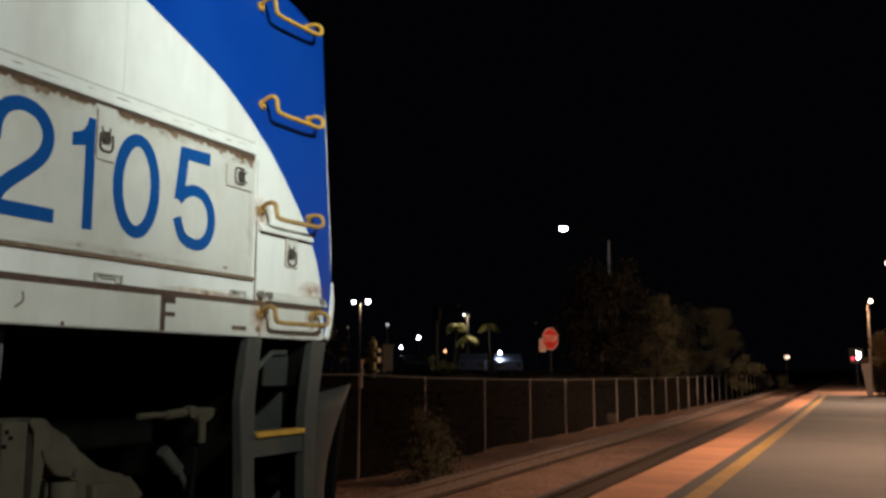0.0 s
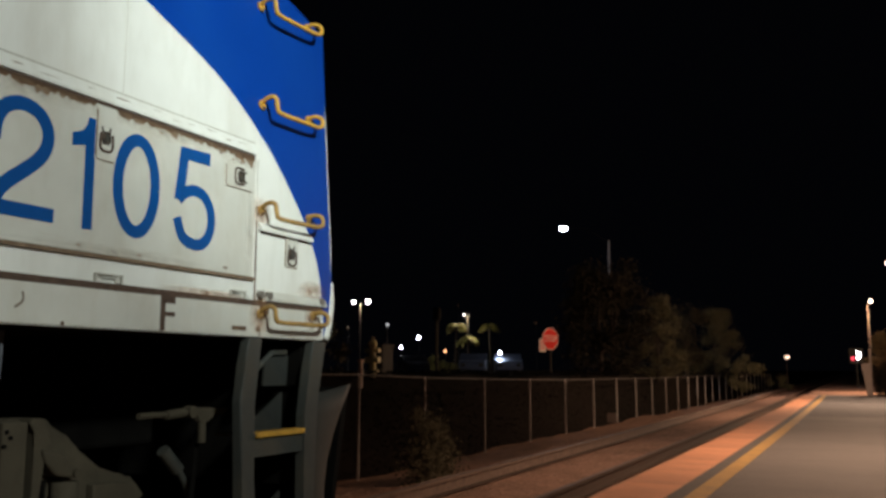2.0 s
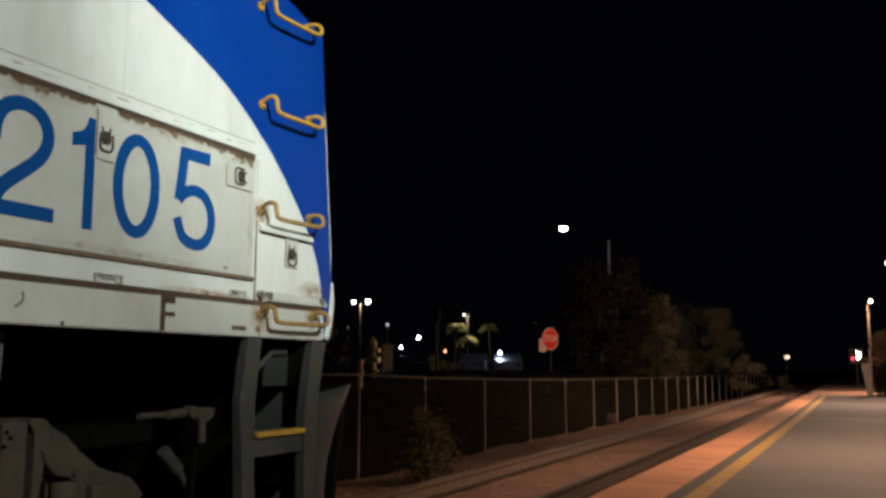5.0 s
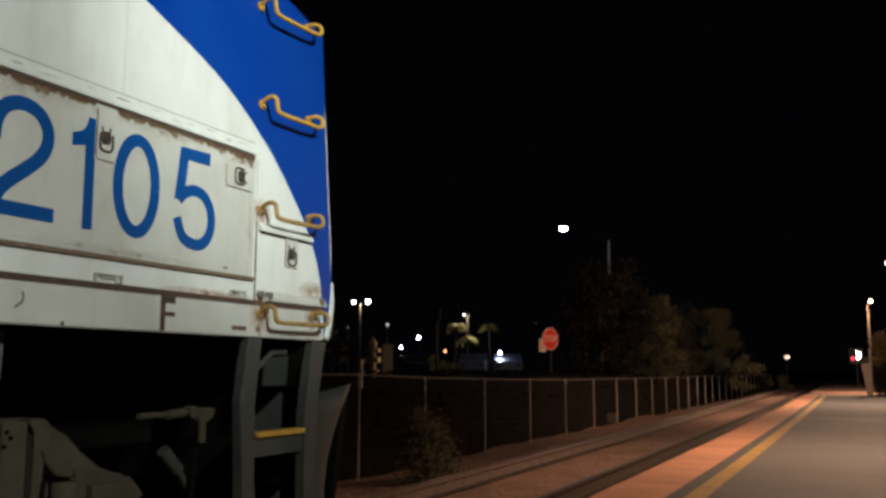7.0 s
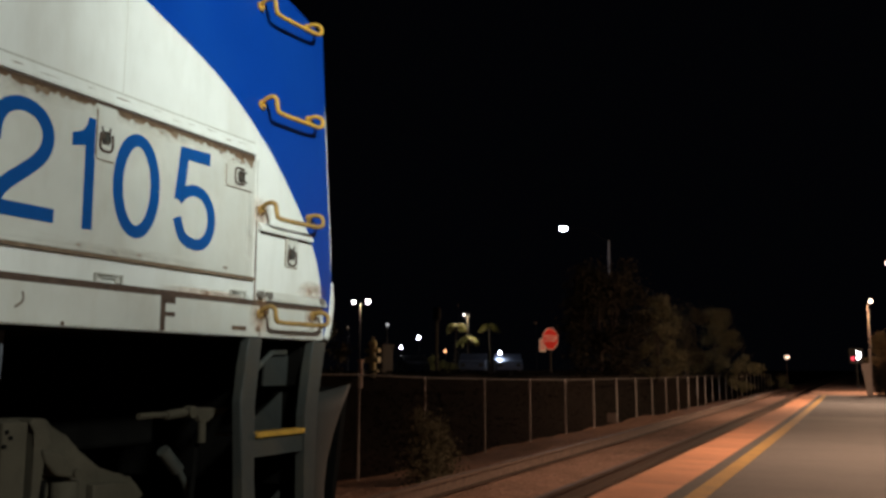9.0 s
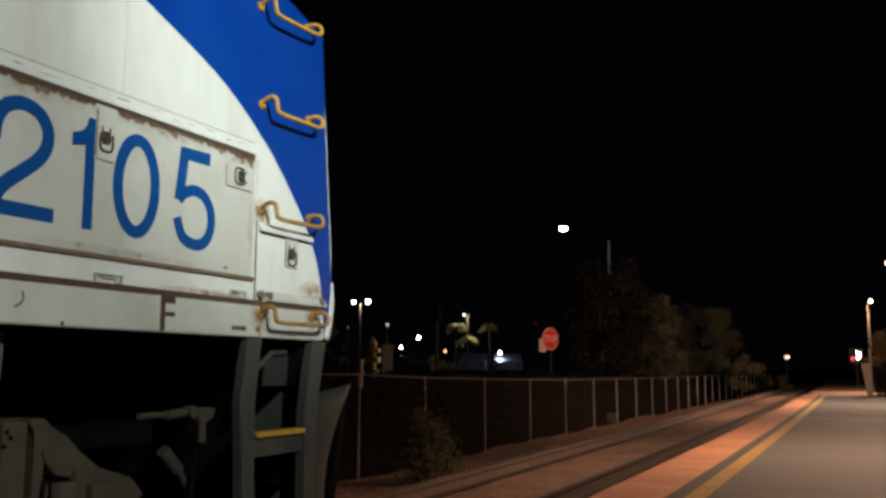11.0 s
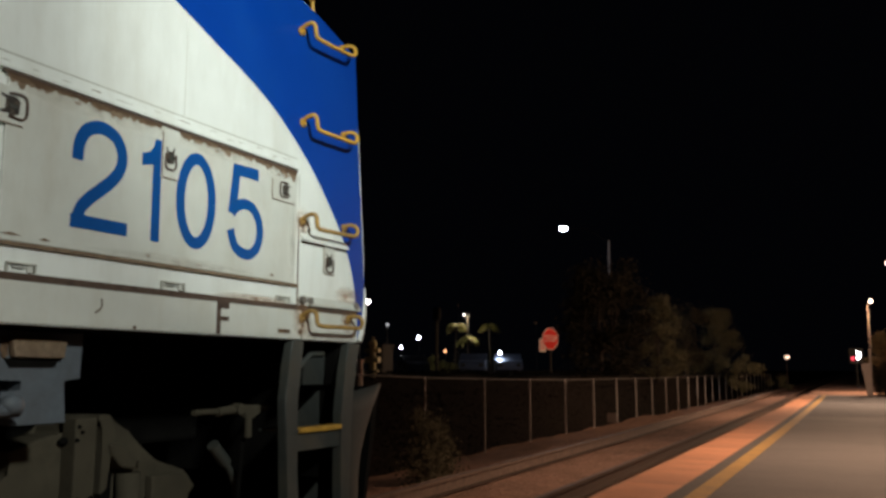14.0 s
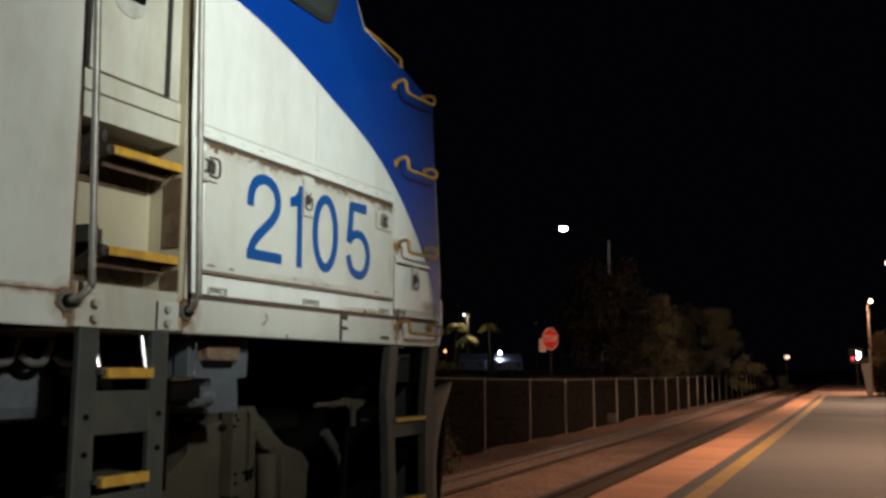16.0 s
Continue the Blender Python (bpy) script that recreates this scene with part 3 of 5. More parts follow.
            turn = lambda a, b: (m + lying * b * w * 0.32, k + 0.008 - a * h * 0.28)
        else:
            turn = lambda a, b: (m + a * w * 0.27, k + b * min(h, w * 1.5) * 0.27)
        body = [(-0.80, 0.50), (-0.95, 1.05), (-0.70, 1.08), (-0.55, 0.62), (0.40, 0.66), (0.60, 1.10), (0.85, 1.02), (0.80, 0.40), (0.92, -0.10), (0.70, -0.62), (-0.55, -0.70), (-0.90, -0.20)]
        part("latch_pocket", prism([turn(a, b) for a, b in body], x + 0.004, x + 0.0055, "x"), POCKET, latch)
        ring = [(-1.05, 0.35), (-1.15, -0.7), (-0.85, -1.2), (0.0, -1.32), (0.85, -1.2), (1.15, -0.7), (1.05, 0.35)]
        part("latch_loop", tube(soft_line([(x + 0.008, *turn(a, b)) for a, b in ring], 4), 0.0040, sides=6), SEAM, latch)
        part("latch_tongue", prism([turn(a, b) for a, b in ((-0.1, 0.4), (0.25, 0.35), (0.3, -0.35), (-0.05, -0.3))], x + 0.0055, x + 0.009, "x"), GREY, latch)
    # blue field with its long curve
    arc = soft_line([(0, 1.29, 2.575), (0, 1.513, 2.529), (0, 1.72, 2.485), (0, 1.906, 2.432), (0, 2.10, 2.365), (0, 2.28, 2.298), (0, 2.45, 2.235), (0, 2.62, 2.158), (0, 2.77, 2.065),
                     (0, 2.92, 1.952), (0, 3.066, 1.812), (0, 3.20, 1.655), (0, 3.285, 1.495), (0, 3.330, 1.30), (0, 3.336, 1.20)], 6)
    pts = [(p.y, p.z) for p in arc]
    pts += [(3.345, 1.225), (3.374, 1.302), (3.389, 1.42), (3.379, 1.579), (3.324, 2.099), (3.281, 2.590), (2.951, 2.678), (2.501, 2.763), (2.431, 2.878), (2.201, 3.548), (1.951, 3.978), (1.29, 4.058)]
    part("blue_field", prism(pts, SIDE, SIDE + 0.003, "x"), BLUE, nose, "deep blue painted field with a sweeping edge")
    part("panel_seam", one_box(SIDE + 0.0, SIDE + 0.0012, 2.098, 2.1005, 1.975, 2.362), PANEL, nose)
    # cab side window
    win = [(1.62, 2.70), (1.66, 2.668), (2.13, 2.660), (2.195, 2.685), (2.27, 2.86), (2.10, 3.35), (2.04, 3.40), (1.66, 3.40), (1.62, 3.36)]
    window = part("cab_window", prism(win, SIDE + 0.003, SIDE + 0.014, "x", 0.004), RUBBER, nose, "cab side window in a black rubber seal")
    c = (1.93, 3.0)
    part("pane", prism([(c[0] + (a - c[0]) * 0.90, c[1] + (b - c[1]) * 0.92) for a, b in win], SIDE + 0.014, SIDE + 0.017, "x"), GLASS, window)


build_body()


def paint_dirt():
    """Rust and road dirt bled into the paint round irons, ledges and hinges."""
    def spot(y, z, w, h, mt, proud):
        ob = part("stain", one_box(SIDE + proud, SIDE + proud + 0.0003, y - w, y + w, z - h, z + h), mt, loco)
        ob.visible_shadow = False
    for y, z, w, h in ((2.855, 1.690, 0.075, 0.075), (2.870, 1.268, 0.075, 0.080), (2.880, 1.345, 0.060, 0.035), (3.235, 1.395, 0.120, 0.050), (3.290, 1.345, 0.060, 0.045),
                       (3.235, 1.275, 0.060, 0.060), (2.560, 1.337, 0.28, 0.016)):
        spot(y, z, w, h, RUSTBLEED, 0.0032)
    for y, z, w, h in ((1.70, 1.885, 0.38, 0.040), (2.30, 1.885, 0.30, 0.035), (2.70, 1.878, 0.14, 0.050), (2.78, 1.60, 0.030, 0.18), (2.10, 1.432, 0.45, 0.022)):
        spot(y, z, w, h, DIRTBLEED, 0.0102)
    for y, z, w, h in ((0.765, 1.262, 0.085, 0.085), (1.300, 1.255, 0.075, 0.090), (0.62, 1.29, 0.28, 0.020)):
        spot(y, z, w, h, RUSTBLEED, 0.0026)


paint_dirt()


def ribbon(line, width, depth0, depth1, bm=None):
    """A flat stroke of even width along a line drawn on the side of the locomotive."""
    bm = bm or bmesh.new()
    p = soft_line([(0, a, b) for a, b in line], 6)
    rows = []
    for k, q in enumerate(p):
        d = (p[min(k + 1, len(p) - 1)] - p[max(k - 1, 0)]).normalized()
        n = Vector((0, -d.z, d.y)) * width / 2
        rows.append([bm.verts.new((x, v.y, v.z)) for x in (depth0, depth1) for v in (q - n, q + n)])
    for a, b in zip(rows, rows[1:]):
        for i0, i1 in ((0, 1), (1, 3), (3, 2), (2, 0)):
            bm.faces.new((a[i0], a[i1], b[i1], b[i0]))
    for r in (rows[0], rows[-1]):
        bm.faces.new((r[0], r[1], r[3], r[2]))
    return bm


def number_digits():
    """The fleet number 2105 in four decals on the equipment door."""
    d0, d1 = SIDE + 0.0107, SIDE + 0.0117
    two = ribbon([(1.624, 1.705), (1.629, 1.761), (1.656, 1.807), (1.711, 1.828), (1.770, 1.812), (1.803, 1.768), (1.802, 1.716), (1.775, 1.672), (1.727, 1.630), (1.676, 1.588), (1.644, 1.550), (1.630, 1.500)], 0.043, d0, d1)
    box(two, d0, d1 + 0.0006, 1.608, 1.840, 1.490, 1.533)
    part("digit", two, NUMBER, loco, "blue number 2")
    one = [(1.948, 1.490), (1.987, 1.490), (1.984, 1.850), (1.955, 1.850), (1.948, 1.823), (1.933, 1.803), (1.914, 1.793), (1.894, 1.788), (1.894, 1.745), (1.946, 1.757)]
    part("digit", prism(one, d0, d1, "x"), NUMBER, loco, "blue number 1")
    nought = [(2.170 + 0.084 * math.cos(2 * math.pi * k / 24), 1.668 + 0.157 * math.sin(2 * math.pi * k / 24)) for k in range(25)]
    part("digit", ribbon(nought, 0.043, d0, d1), NUMBER, loco, "blue number 0")
    five = ribbon([(2.371, 1.658), (2.400, 1.686), (2.446, 1.704), (2.500, 1.694), (2.537, 1.654), (2.549, 1.598), (2.533, 1.543), (2.494, 1.510), (2.444, 1.507), (2.394, 1.530), (2.366, 1.592)], 0.042, d0, d1)
    prism([(2.374, 1.854), (2.418, 1.856), (2.398, 1.655), (2.349, 1.657)], d0, d1 + 0.0004, "x", bm=five)
    prism([(2.374, 1.812), (2.374, 1.854), (2.530, 1.860), (2.530, 1.812)], d0, d1 + 0.0008, "x", bm=five)
    part("digit", five, NUMBER, loco, "blue number 5")


number_digits()


def grab(y, z, span, drop=0.046, out=0.068, rise=0.012, paint=None):
    """A bent grab iron standing off the nose: a round hook at each end, bolted to small lugs."""
    x = SIDE + 0.003
    paint = paint or YELLOW
    b = z - drop
    e = y + span
    pts = [(x, y, z - 0.004), (x + out * 0.4, y - 0.004, z + 0.012), (x + out * 0.85, y - 0.001, z + 0.018), (x + out, y + 0.010, z + 0.006), (x + out, y + 0.018, b + 0.022), (x + out, y + 0.040, b + 0.003),
           (x + out, y + span * 0.5, b + rise * 0.4), (x + out, e - 0.055, b + rise * 0.8), (x + out, e - 0.012, b + rise + 0.004), (x + out, e + 0.006, b + rise + 0.026),
           (x + out * 0.85, e + 0.004, b + rise + 0.050), (x + out * 0.45, e - 0.008, b + rise + 0.058), (x, e - 0.014, b + rise + 0.050)]
    iron = part("grab_iron", tube(soft_line(pts, 4), 0.0095), paint, loco, "yellow painted grab iron", smooth=True)
    for yy, zz in ((y, z - 0.004), (e - 0.014, b + rise + 0.050)):
        part("foot", disc(x, yy, zz - 0.006, 0.021, 0.007, sides=12), paint, iron)
        part("foot_bolt", disc(x + 0.007, yy + 0.004, zz - 0.020, 0.008, 0.006, sides=6), GRIMESHADE, iron)


for gy, gz, gs, gr in ((2.815, 2.566, 0.350, 0.020), (2.842, 2.150, 0.348, 0.014), (2.855, 1.708, 0.352, 0.010), (2.868, 1.286, 0.392, 0.004)):
    grab(gy, gz, gs, rise=gr, paint=YELLOW if gz > 2 else OLDYELLOW)
# the long one along the top of the nose
x0 = SIDE - 0.02
part("grab_iron", tube(soft_line([(x0, 2.475, 2.73), (x0, 2.475, 2.765), (x0, 2.49, 2.785), (x0, 2.70, 2.775), (x0, 2.91, 2.752), (x0, 2.93, 2.74), (x0, 2.935, 2.67)], 4), 0.0095), YELLOW, loco, "yellow grab iron along the nose top", smooth=True)


def cab_steps():
    xb = SIDE - 0.16
    # upper cab door with its frame and handle pocket
    door = part("cab_door", one_box(xb, SIDE - 0.03, 0.80, 1.245, 2.03, 4.0, 0.004), DOORPAINT, loco, "off-white cab door with a recessed handle")
    part("door_seal", one_box(SIDE - 0.032, SIDE - 0.024, 1.165, 1.187, 2.03, 3.98), RUBBER, door)
    part("door_seal", one_box(SIDE - 0.032, SIDE - 0.024, 0.802, 0.822, 2.03, 3.98), RUBBER, door)
    part("door_seal", one_box(SIDE - 0.032, SIDE - 0.0265, 0.82, 1.17, 2.027, 2.033), GRIMESHADE, door)
    part("handle_pocket", disc(SIDE - 0.032, 0.985, 2.345, 0.085, 0.006, sides=20), RECESS, door)
    part("door_handle", one_box(SIDE - 0.028, SIDE - 0.012, 0.93, 1.045, 2.325, 2.37, 0.008), DARK, door)
    part("threshold_panel", one_box(xb, SIDE - 0.03, 0.80, 1.27, 1.865, 2.026, 0.003), DOORPAINT, loco)
    part("threshold_seam", one_box(SIDE - 0.031, SIDE - 0.027, 0.78, 1.27, 1.952, 1.958), GRIMESHADE, loco)
    part("lower_panel", one_box(xb, SIDE - 0.003, 0.80, 1.250, 1.185, 1.325, 0.003), DOORPAINT, loco)
    # jambs
    part("jamb", one_box(xb, SIDE - 0.006, 0.777, 0.787, 1.19, 4.0), PEEL, loco, "brown grimy door jamb")
    part("jamb", one_box(xb, SIDE - 0.004, 1.252, 1.284, 1.19, 4.0), BEIGE, loco, "beige stained door jamb")
    part("jamb_edge", one_box(SIDE - 0.004, SIDE - 0.001, 1.274, 1.282, 1.19, 4.0), PEEL, loco, "brown grimy jamb edge")
    # two treads in pockets
    for z in (1.79, 1.452):
        # tread coloured near black for the shade on its underside
        tread = part("step", one_box(xb, SIDE - 0.012, 0.925, 1.248, z - 0.030, z - 0.002, 0.003), DARK, loco, "steel step with a yellow edge")
        part("nosing", one_box(SIDE - 0.040, SIDE - 0.006, 0.930, 1.250, z - 0.028, z + 0.003, 0.004), YELLOW, tread)
        part("step_bracket", prism([(SIDE - 0.014, z - 0.030), (SIDE - 0.014, z + 0.004), (SIDE - 0.040, z + 0.012), (SIDE - 0.040, z + 0.058), (xb, z + 0.058), (xb, z - 0.085)], 0.903, 0.925, "y"), POCKET, tread, "dark greasy step bracket")
        part("bracket_back", one_box(xb, xb + 0.012, 0.83, 0.903, z - 0.07, z + 0.058, 0.003), POCKET, tread)
        part("step_gusset", prism([(SIDE - 0.03, z - 0.032), (SIDE - 0.10, z - 0.032), (SIDE - 0.10, z - 0.075)], 1.232, 1.247, "y"), BEIGE, tread)
        # flange added to deepen the shade under the tread
        part("shade_flange", one_box(SIDE - 0.075, SIDE - 0.065, 0.935, 1.225, z - 0.062, z - 0.030, 0.002), GRIMESHADE, tread)
        # the tread's cast shadow, painted as a brown plate
        part("step_shadow_plate", one_box(xb, xb + 0.006, 0.90, 1.232, z - 0.105, z - 0.030, 0.002), GRIMESHADE, tread, "brown plate painting the step's shadow on the back wall")
        part("jamb_liner", one_box(SIDE - 0.085, SIDE - 0.008, 1.246, 1.252, z - 0.30 if z > 1.6 else z - 0.12, z - 0.045), GRIMESHADE, tread)
        part("tread_chip", one_box(SIDE - 0.028, SIDE - 0.005, 1.005, 1.075, z - 0.0275, z - 0.0235), PEEL, tread)
    part("hinge_block", one_box(SIDE - 0.1, SIDE - 0.03, 0.86, 0.90, 1.46, 1.52, 0.004), GREY, loco)
    # long hand rails at each side of the door
    for y, foot in ((0.776, 0.757), (1.256, 1.288)):
        pts = [(SIDE + 0.073, y - 0.05, 4.0), (SIDE + 0.073, y - 0.035, 2.6), (SIDE + 0.073, y - 0.006, 1.8), (SIDE + 0.073, y + 0.012, 1.36), (SIDE + 0.068, y + 0.013, 1.305), (SIDE + 0.045, (y + foot) / 2, 1.27), (SIDE, foot, 1.262)]
        rail = part("hand_rail", tube(soft_line(pts, 5), 0.0115, sides=10), STEEL, loco, "bare steel hand rail", smooth=True)
        part("rail_foot", disc(SIDE, foot, 1.262, 0.034, 0.010), STEEL, rail)
        part("rail_foot", disc(SIDE, foot, 1.262, 0.02, 0.022), DARK, rail)
    part("bolt_plate", one_box(SIDE - 0.003, SIDE + 0.004, 1.150, 1.250, 1.190, 1.288, 0.002), PANEL, loco)
    part("plate_gap", one_box(SIDE - 0.003, SIDE + 0.0005, 1.144, 1.150, 1.190, 1.288), DARK, loco)
    for y in (0.875, 1.195):
        for z in (1.215, 1.263):
            bolt = part("bolt", disc(SIDE - 0.003, y, z, 0.013, 0.014), RECESS, loco)
            # offset brown ring paints the bolt head's shadow
            part("bolt_shadow_ring", disc(SIDE - 0.003, y - 0.004, z - 0.005, 0.015, 0.008), GRIMESHADE, bolt)
    # rust run down from the feet of the rails
    for y, z, paint in ((1.288, 1.262, GRIMESHADE), (0.757, 1.262, PEEL)):
        run = [(y - 0.035, z + 0.03), (y - 0.01, z + 0.045), (y + 0.03, z + 0.03), (y + 0.042, z + 0.0), (y + 0.03, z - 0.022), (y + 0.012, z - 0.052), (y - 0.002, z - 0.058), (y - 0.012, z - 0.03), (y - 0.04, z - 0.015)]
        part("rust_run", prism(run, SIDE, SIDE + 0.0024, "x"), paint, loco)
    # hanging step frame below
    x1, x2 = SIDE - 0.045, SIDE - 0.005
    frame_ = part("boarding_steps", one_box(x1 - 0.10, x1 - 0.06, 0.83, 1.17, 0.60, 0.66, 0.005), DARK, loco, "grey hanging step frame with yellow treads")
    # rods added and tilted to catch the lamp as the edges' glints
    for yy in (0.926, 1.131):
        part("glint_rod", tube(soft_line([(x1 - 0.008, yy, 1.178), (x1 + 0.000, yy, 1.140), (x1 + 0.0105, yy, 1.090), (x1 + 0.018, yy, 1.055)], 4), 0.011, sides=12), POLISHED, frame_, "added rod tilted to give the glint of the opening's edge", smooth=True)
    part("back_web", one_box(x1 - 0.24, x1 - 0.22, 0.98, 1.30, 0.55, 1.176), DARK, frame_)
    for a, b, z0, z1 in ((0.825, 0.905, 0.58, 1.185), (1.138, 1.215, 0.58, 1.185), (0.905, 1.138, 0.845, 0.985), (0.905, 1.138, 0.56, 0.66)):
        part("plate", one_box(x1 + 0.012, x2, a, b, z0, z1, 0.006), GREY, frame_)
    for z in (1.055, 0.715):
        part("tread", one_box(x1 - 0.12, SIDE + 0.02, 0.895, 1.115, z - 0.02, z, 0.004), GREY, frame_)
        part("nosing", one_box(SIDE + 0.0, SIDE + 0.032, 0.915, 1.115, z - 0.03, z + 0.004, 0.004), YELLOW, frame_)
    for y in (0.865, 1.178):
        for z in (0.79, 0.905):
            part("bolt", disc(x2, y, z, 0.009, 0.007), DARK, frame_)


cab_steps()


def under_gear():
    # grey box hung beside the boarding steps
    bx = SIDE - 0.12
    gear = part("equipment_box", prism([(1.435, 1.172), (1.806, 1.172), (1.800, 1.022), (1.732, 1.020), (1.752, 0.884), (1.572, 0.884), (1.566, 0.906), (1.458, 0.917), (1.500, 0.985), (1.580, 0.988), (1.580, 1.023), (1.435, 1.021)], bx - 0.3, bx, "x", 0.004), BLUEGREY, loco, "bluish grey equipment box under the cab")
    part("side_flange", one_box(bx - 0.05, bx + 0.020, 1.425, 1.437, 1.020, 1.172, 0.003), BLUEGREY, gear)
    part("back_plate", one_box(bx - 0.10, bx - 0.085, 1.30, 1.425, 1.02, 1.172), BLUEGREY, gear)
    part("label_plate", prism([(1.520, 1.140), (1.535, 1.150), (1.722, 1.145), (1.712, 1.088), (1.530, 1.090)], bx, bx + 0.026, "x", 0.004), PEEL, gear, "stained beige plate")
    part("slot", prism([(1.510, 1.087), (1.705, 1.085), (1.694, 1.060), (1.530, 1.060)], bx, bx + 0.006, "x"), DARK, gear)
    part("grease_stain", prism([(1.500, 1.150), (1.520, 1.150), (1.522, 1.095), (1.506, 1.085), (1.496, 1.11)], bx, bx + 0.004, "x"), GRIMESHADE, gear)
    part("valve", ball(bx + 0.018, 1.535, 0.950, 0.03, 0.042, 0.032), BLUEGREY, gear, smooth=True)
    part("valve_body", tube([(bx + 0.01, 1.57, 0.937), (bx + 0.02, 1.45, 0.930)], 0.020, sides=10), BLUEGREY, gear)
    part("drain_pipe", tube(soft_line([(bx + 0.05, 1.43, 1.165), (bx + 0.05, 1.428, 1.06), (bx + 0.05, 1.415, 1.024), (bx + 0.05, 1.36, 1.020), (bx + 0.05, 1.30, 1.019)], 4), 0.0055), POLISHED, gear)
    part("bracket", one_box(bx - 0.02, bx + 0.03, 1.33, 1.49, 0.935, 1.010, 0.01), DARK, gear)
    part("hanger_strap", one_box(bx, bx + 0.012, 1.30, 1.345, 0.62, 1.02, 0.004), DARK, gear)
    # fuel tank under the hood
    part("fuel_tank", one_box(FAR_SIDE + 0.3, SIDE - 0.30, -5.2, 1.02, 0.88, 1.07, 0.05), BLUEGREY, loco, "bluish grey fuel tank")
    for k in range(3):
        yy = 0.66 + 0.13 * k
        pipe = [(SIDE - 0.22, yy, 1.10), (SIDE - 0.21, yy + 0.03, 1.075), (SIDE - 0.22, yy + 0.09, 1.082), (SIDE - 0.24, yy + 0.13, 1.15)]
        part("air_pipe", tube(soft_line(pipe, 4), 0.013), STEEL, loco)
    # the leading truck: frame, wheels, journals
    tx = SIDE - 0.40
    outline = [(-1.4, 0.45), (-1.25, 0.62), (-0.9, 0.64), (-0.5, 0.50), (1.0, 0.50), (1.45, 0.52), (1.70, 0.635), (1.785, 0.70), (1.776, 0.785), (1.82, 0.792), (1.93, 0.822), (2.00, 0.822), (2.004, 0.874), (2.045, 0.888), (2.215, 0.884),
               (2.242, 0.834), (2.308, 0.822), (2.330, 0.790), (2.362, 0.745), (2.455, 0.680), (2.572, 0.660), (2.612, 0.632), (2.640, 0.628), (2.695, 0.566), (2.62, 0.50), (2.45, 0.475), (2.30, 0.36), (1.9, 0.30), (1.2, 0.22), (-0.4, 0.22), (-1.1, 0.30)]
    truck = part("truck_frame", prism(outline, tx - 0.16, tx, "x", 0.012), TRUCK, loco, "dusty cast truck side frame")
    # far frame near black: its shade is put into the colour
    part("truck_frame", prism(outline, FAR_SIDE + 0.42, FAR_SIDE + 0.58, "x"), DARK, loco)
    part("journal_box", one_box(tx, tx + 0.070, 1.985, 2.080, 0.50, 0.882, 0.006), TRUCK, truck)
    part("guide_gap", one_box(tx, tx + 0.020, 2.080, 2.118, 0.50, 0.872), DARK, truck)
    part("journal_guide", prism([(2.118, 0.600), (2.118, 0.845), (2.095, 0.872), (2.100, 0.889), (2.150, 0.888), (2.176, 0.835), (2.185, 0.805), (2.160, 0.780), (2.150, 0.620)], tx, tx + 0.060, "x", 0.006), TRUCK, truck)
    part("guide_rib", prism([(2.140, 0.786), (2.205, 0.775), (2.262, 0.735), (2.306, 0.704), (2.304, 0.682), (2.262, 0.678), (2.205, 0.690), (2.160, 0.735)], tx, tx + 0.075, "x", 0.012), TRUCK, truck, "cast rib with grease streaks")
    part("rib_bolt", disc(tx + 0.075, 2.285, 0.694, 0.016, 0.012, sides=10), TRUCK, truck)
    part("rib_shadow_pocket", prism([(2.165, 0.66), (2.215, 0.672), (2.212, 0.56), (2.165, 0.55)], tx, tx + 0.012, "x"), DARK, truck)
    part("damper", tube([(tx + 0.05, 2.262, 0.665), (tx + 0.05, 2.268, 0.30)], 0.046, sides=14), TRUCK, truck, smooth=True)
    part("axle_cap", disc(tx, 2.05, 0.31, 0.17, 0.10, sides=20), TRUCK, truck)
    for y, z in ((1.997, 0.852), (2.012, 0.832), (1.990, 0.806), (2.004, 0.600), (2.006, 0.560), (2.062, 0.600)):
        part("box_bolt", disc(tx + 0.070 if y > 1.989 else tx, y, z, 0.007, 0.007, sides=8), DARK, truck)
    part("cable_clamp", ball(tx + 0.015, 1.985, 0.800, 0.02, 0.026, 0.015), DARK, truck)
    part("brake_shoe_hanger", prism([(2.40, 0.64), (2.555, 0.632), (2.615, 0.600), (2.60, 0.30), (2.45, 0.30), (2.40, 0.45)], tx, tx + 0.040, "x", 0.008), TRUCK, truck)
    for wx in (CENTRE + 0.72, CENTRE - 0.72):
        for wy in (2.14, -0.60):
            wheel = part("wheel", disc(wx - 0.065, wy, RAIL + 0.508, 0.508, 0.13, sides=40), DARK, loco, "greasy steel wheel")
            part("wheel_hub", disc(wx - 0.09, wy, RAIL + 0.508, 0.14, 0.18, sides=20), DARK, wheel)
    for wy in (2.14, -0.60):
        part("axle", tube([(CENTRE - 0.9, wy, RAIL + 0.508), (CENTRE + 0.9, wy, RAIL + 0.508)], 0.09, sides=12), DARK, loco)
    # rear truck
    shift = -10.4
    part("truck_frame", prism([(a + shift, b) for a, b in outline], tx - 0.16, tx, "x"), TRUCK, loco)
    for wx in (CENTRE + 0.72, CENTRE - 0.72):
        for wy in (2.14 + shift, -0.60 + shift):
            part("wheel", disc(wx - 0.065, wy, RAIL + 0.508, 0.508, 0.13, sides=32), DARK, loco)
    # brake lever and rods between truck and pilot
    hx = SIDE - 0.22
    pts = [(hx, 2.46, 0.882), (hx, 2.55, 0.884), (hx, 2.66, 0.880), (hx, 2.78, 0.892), (hx, 2.93, 0.884)]
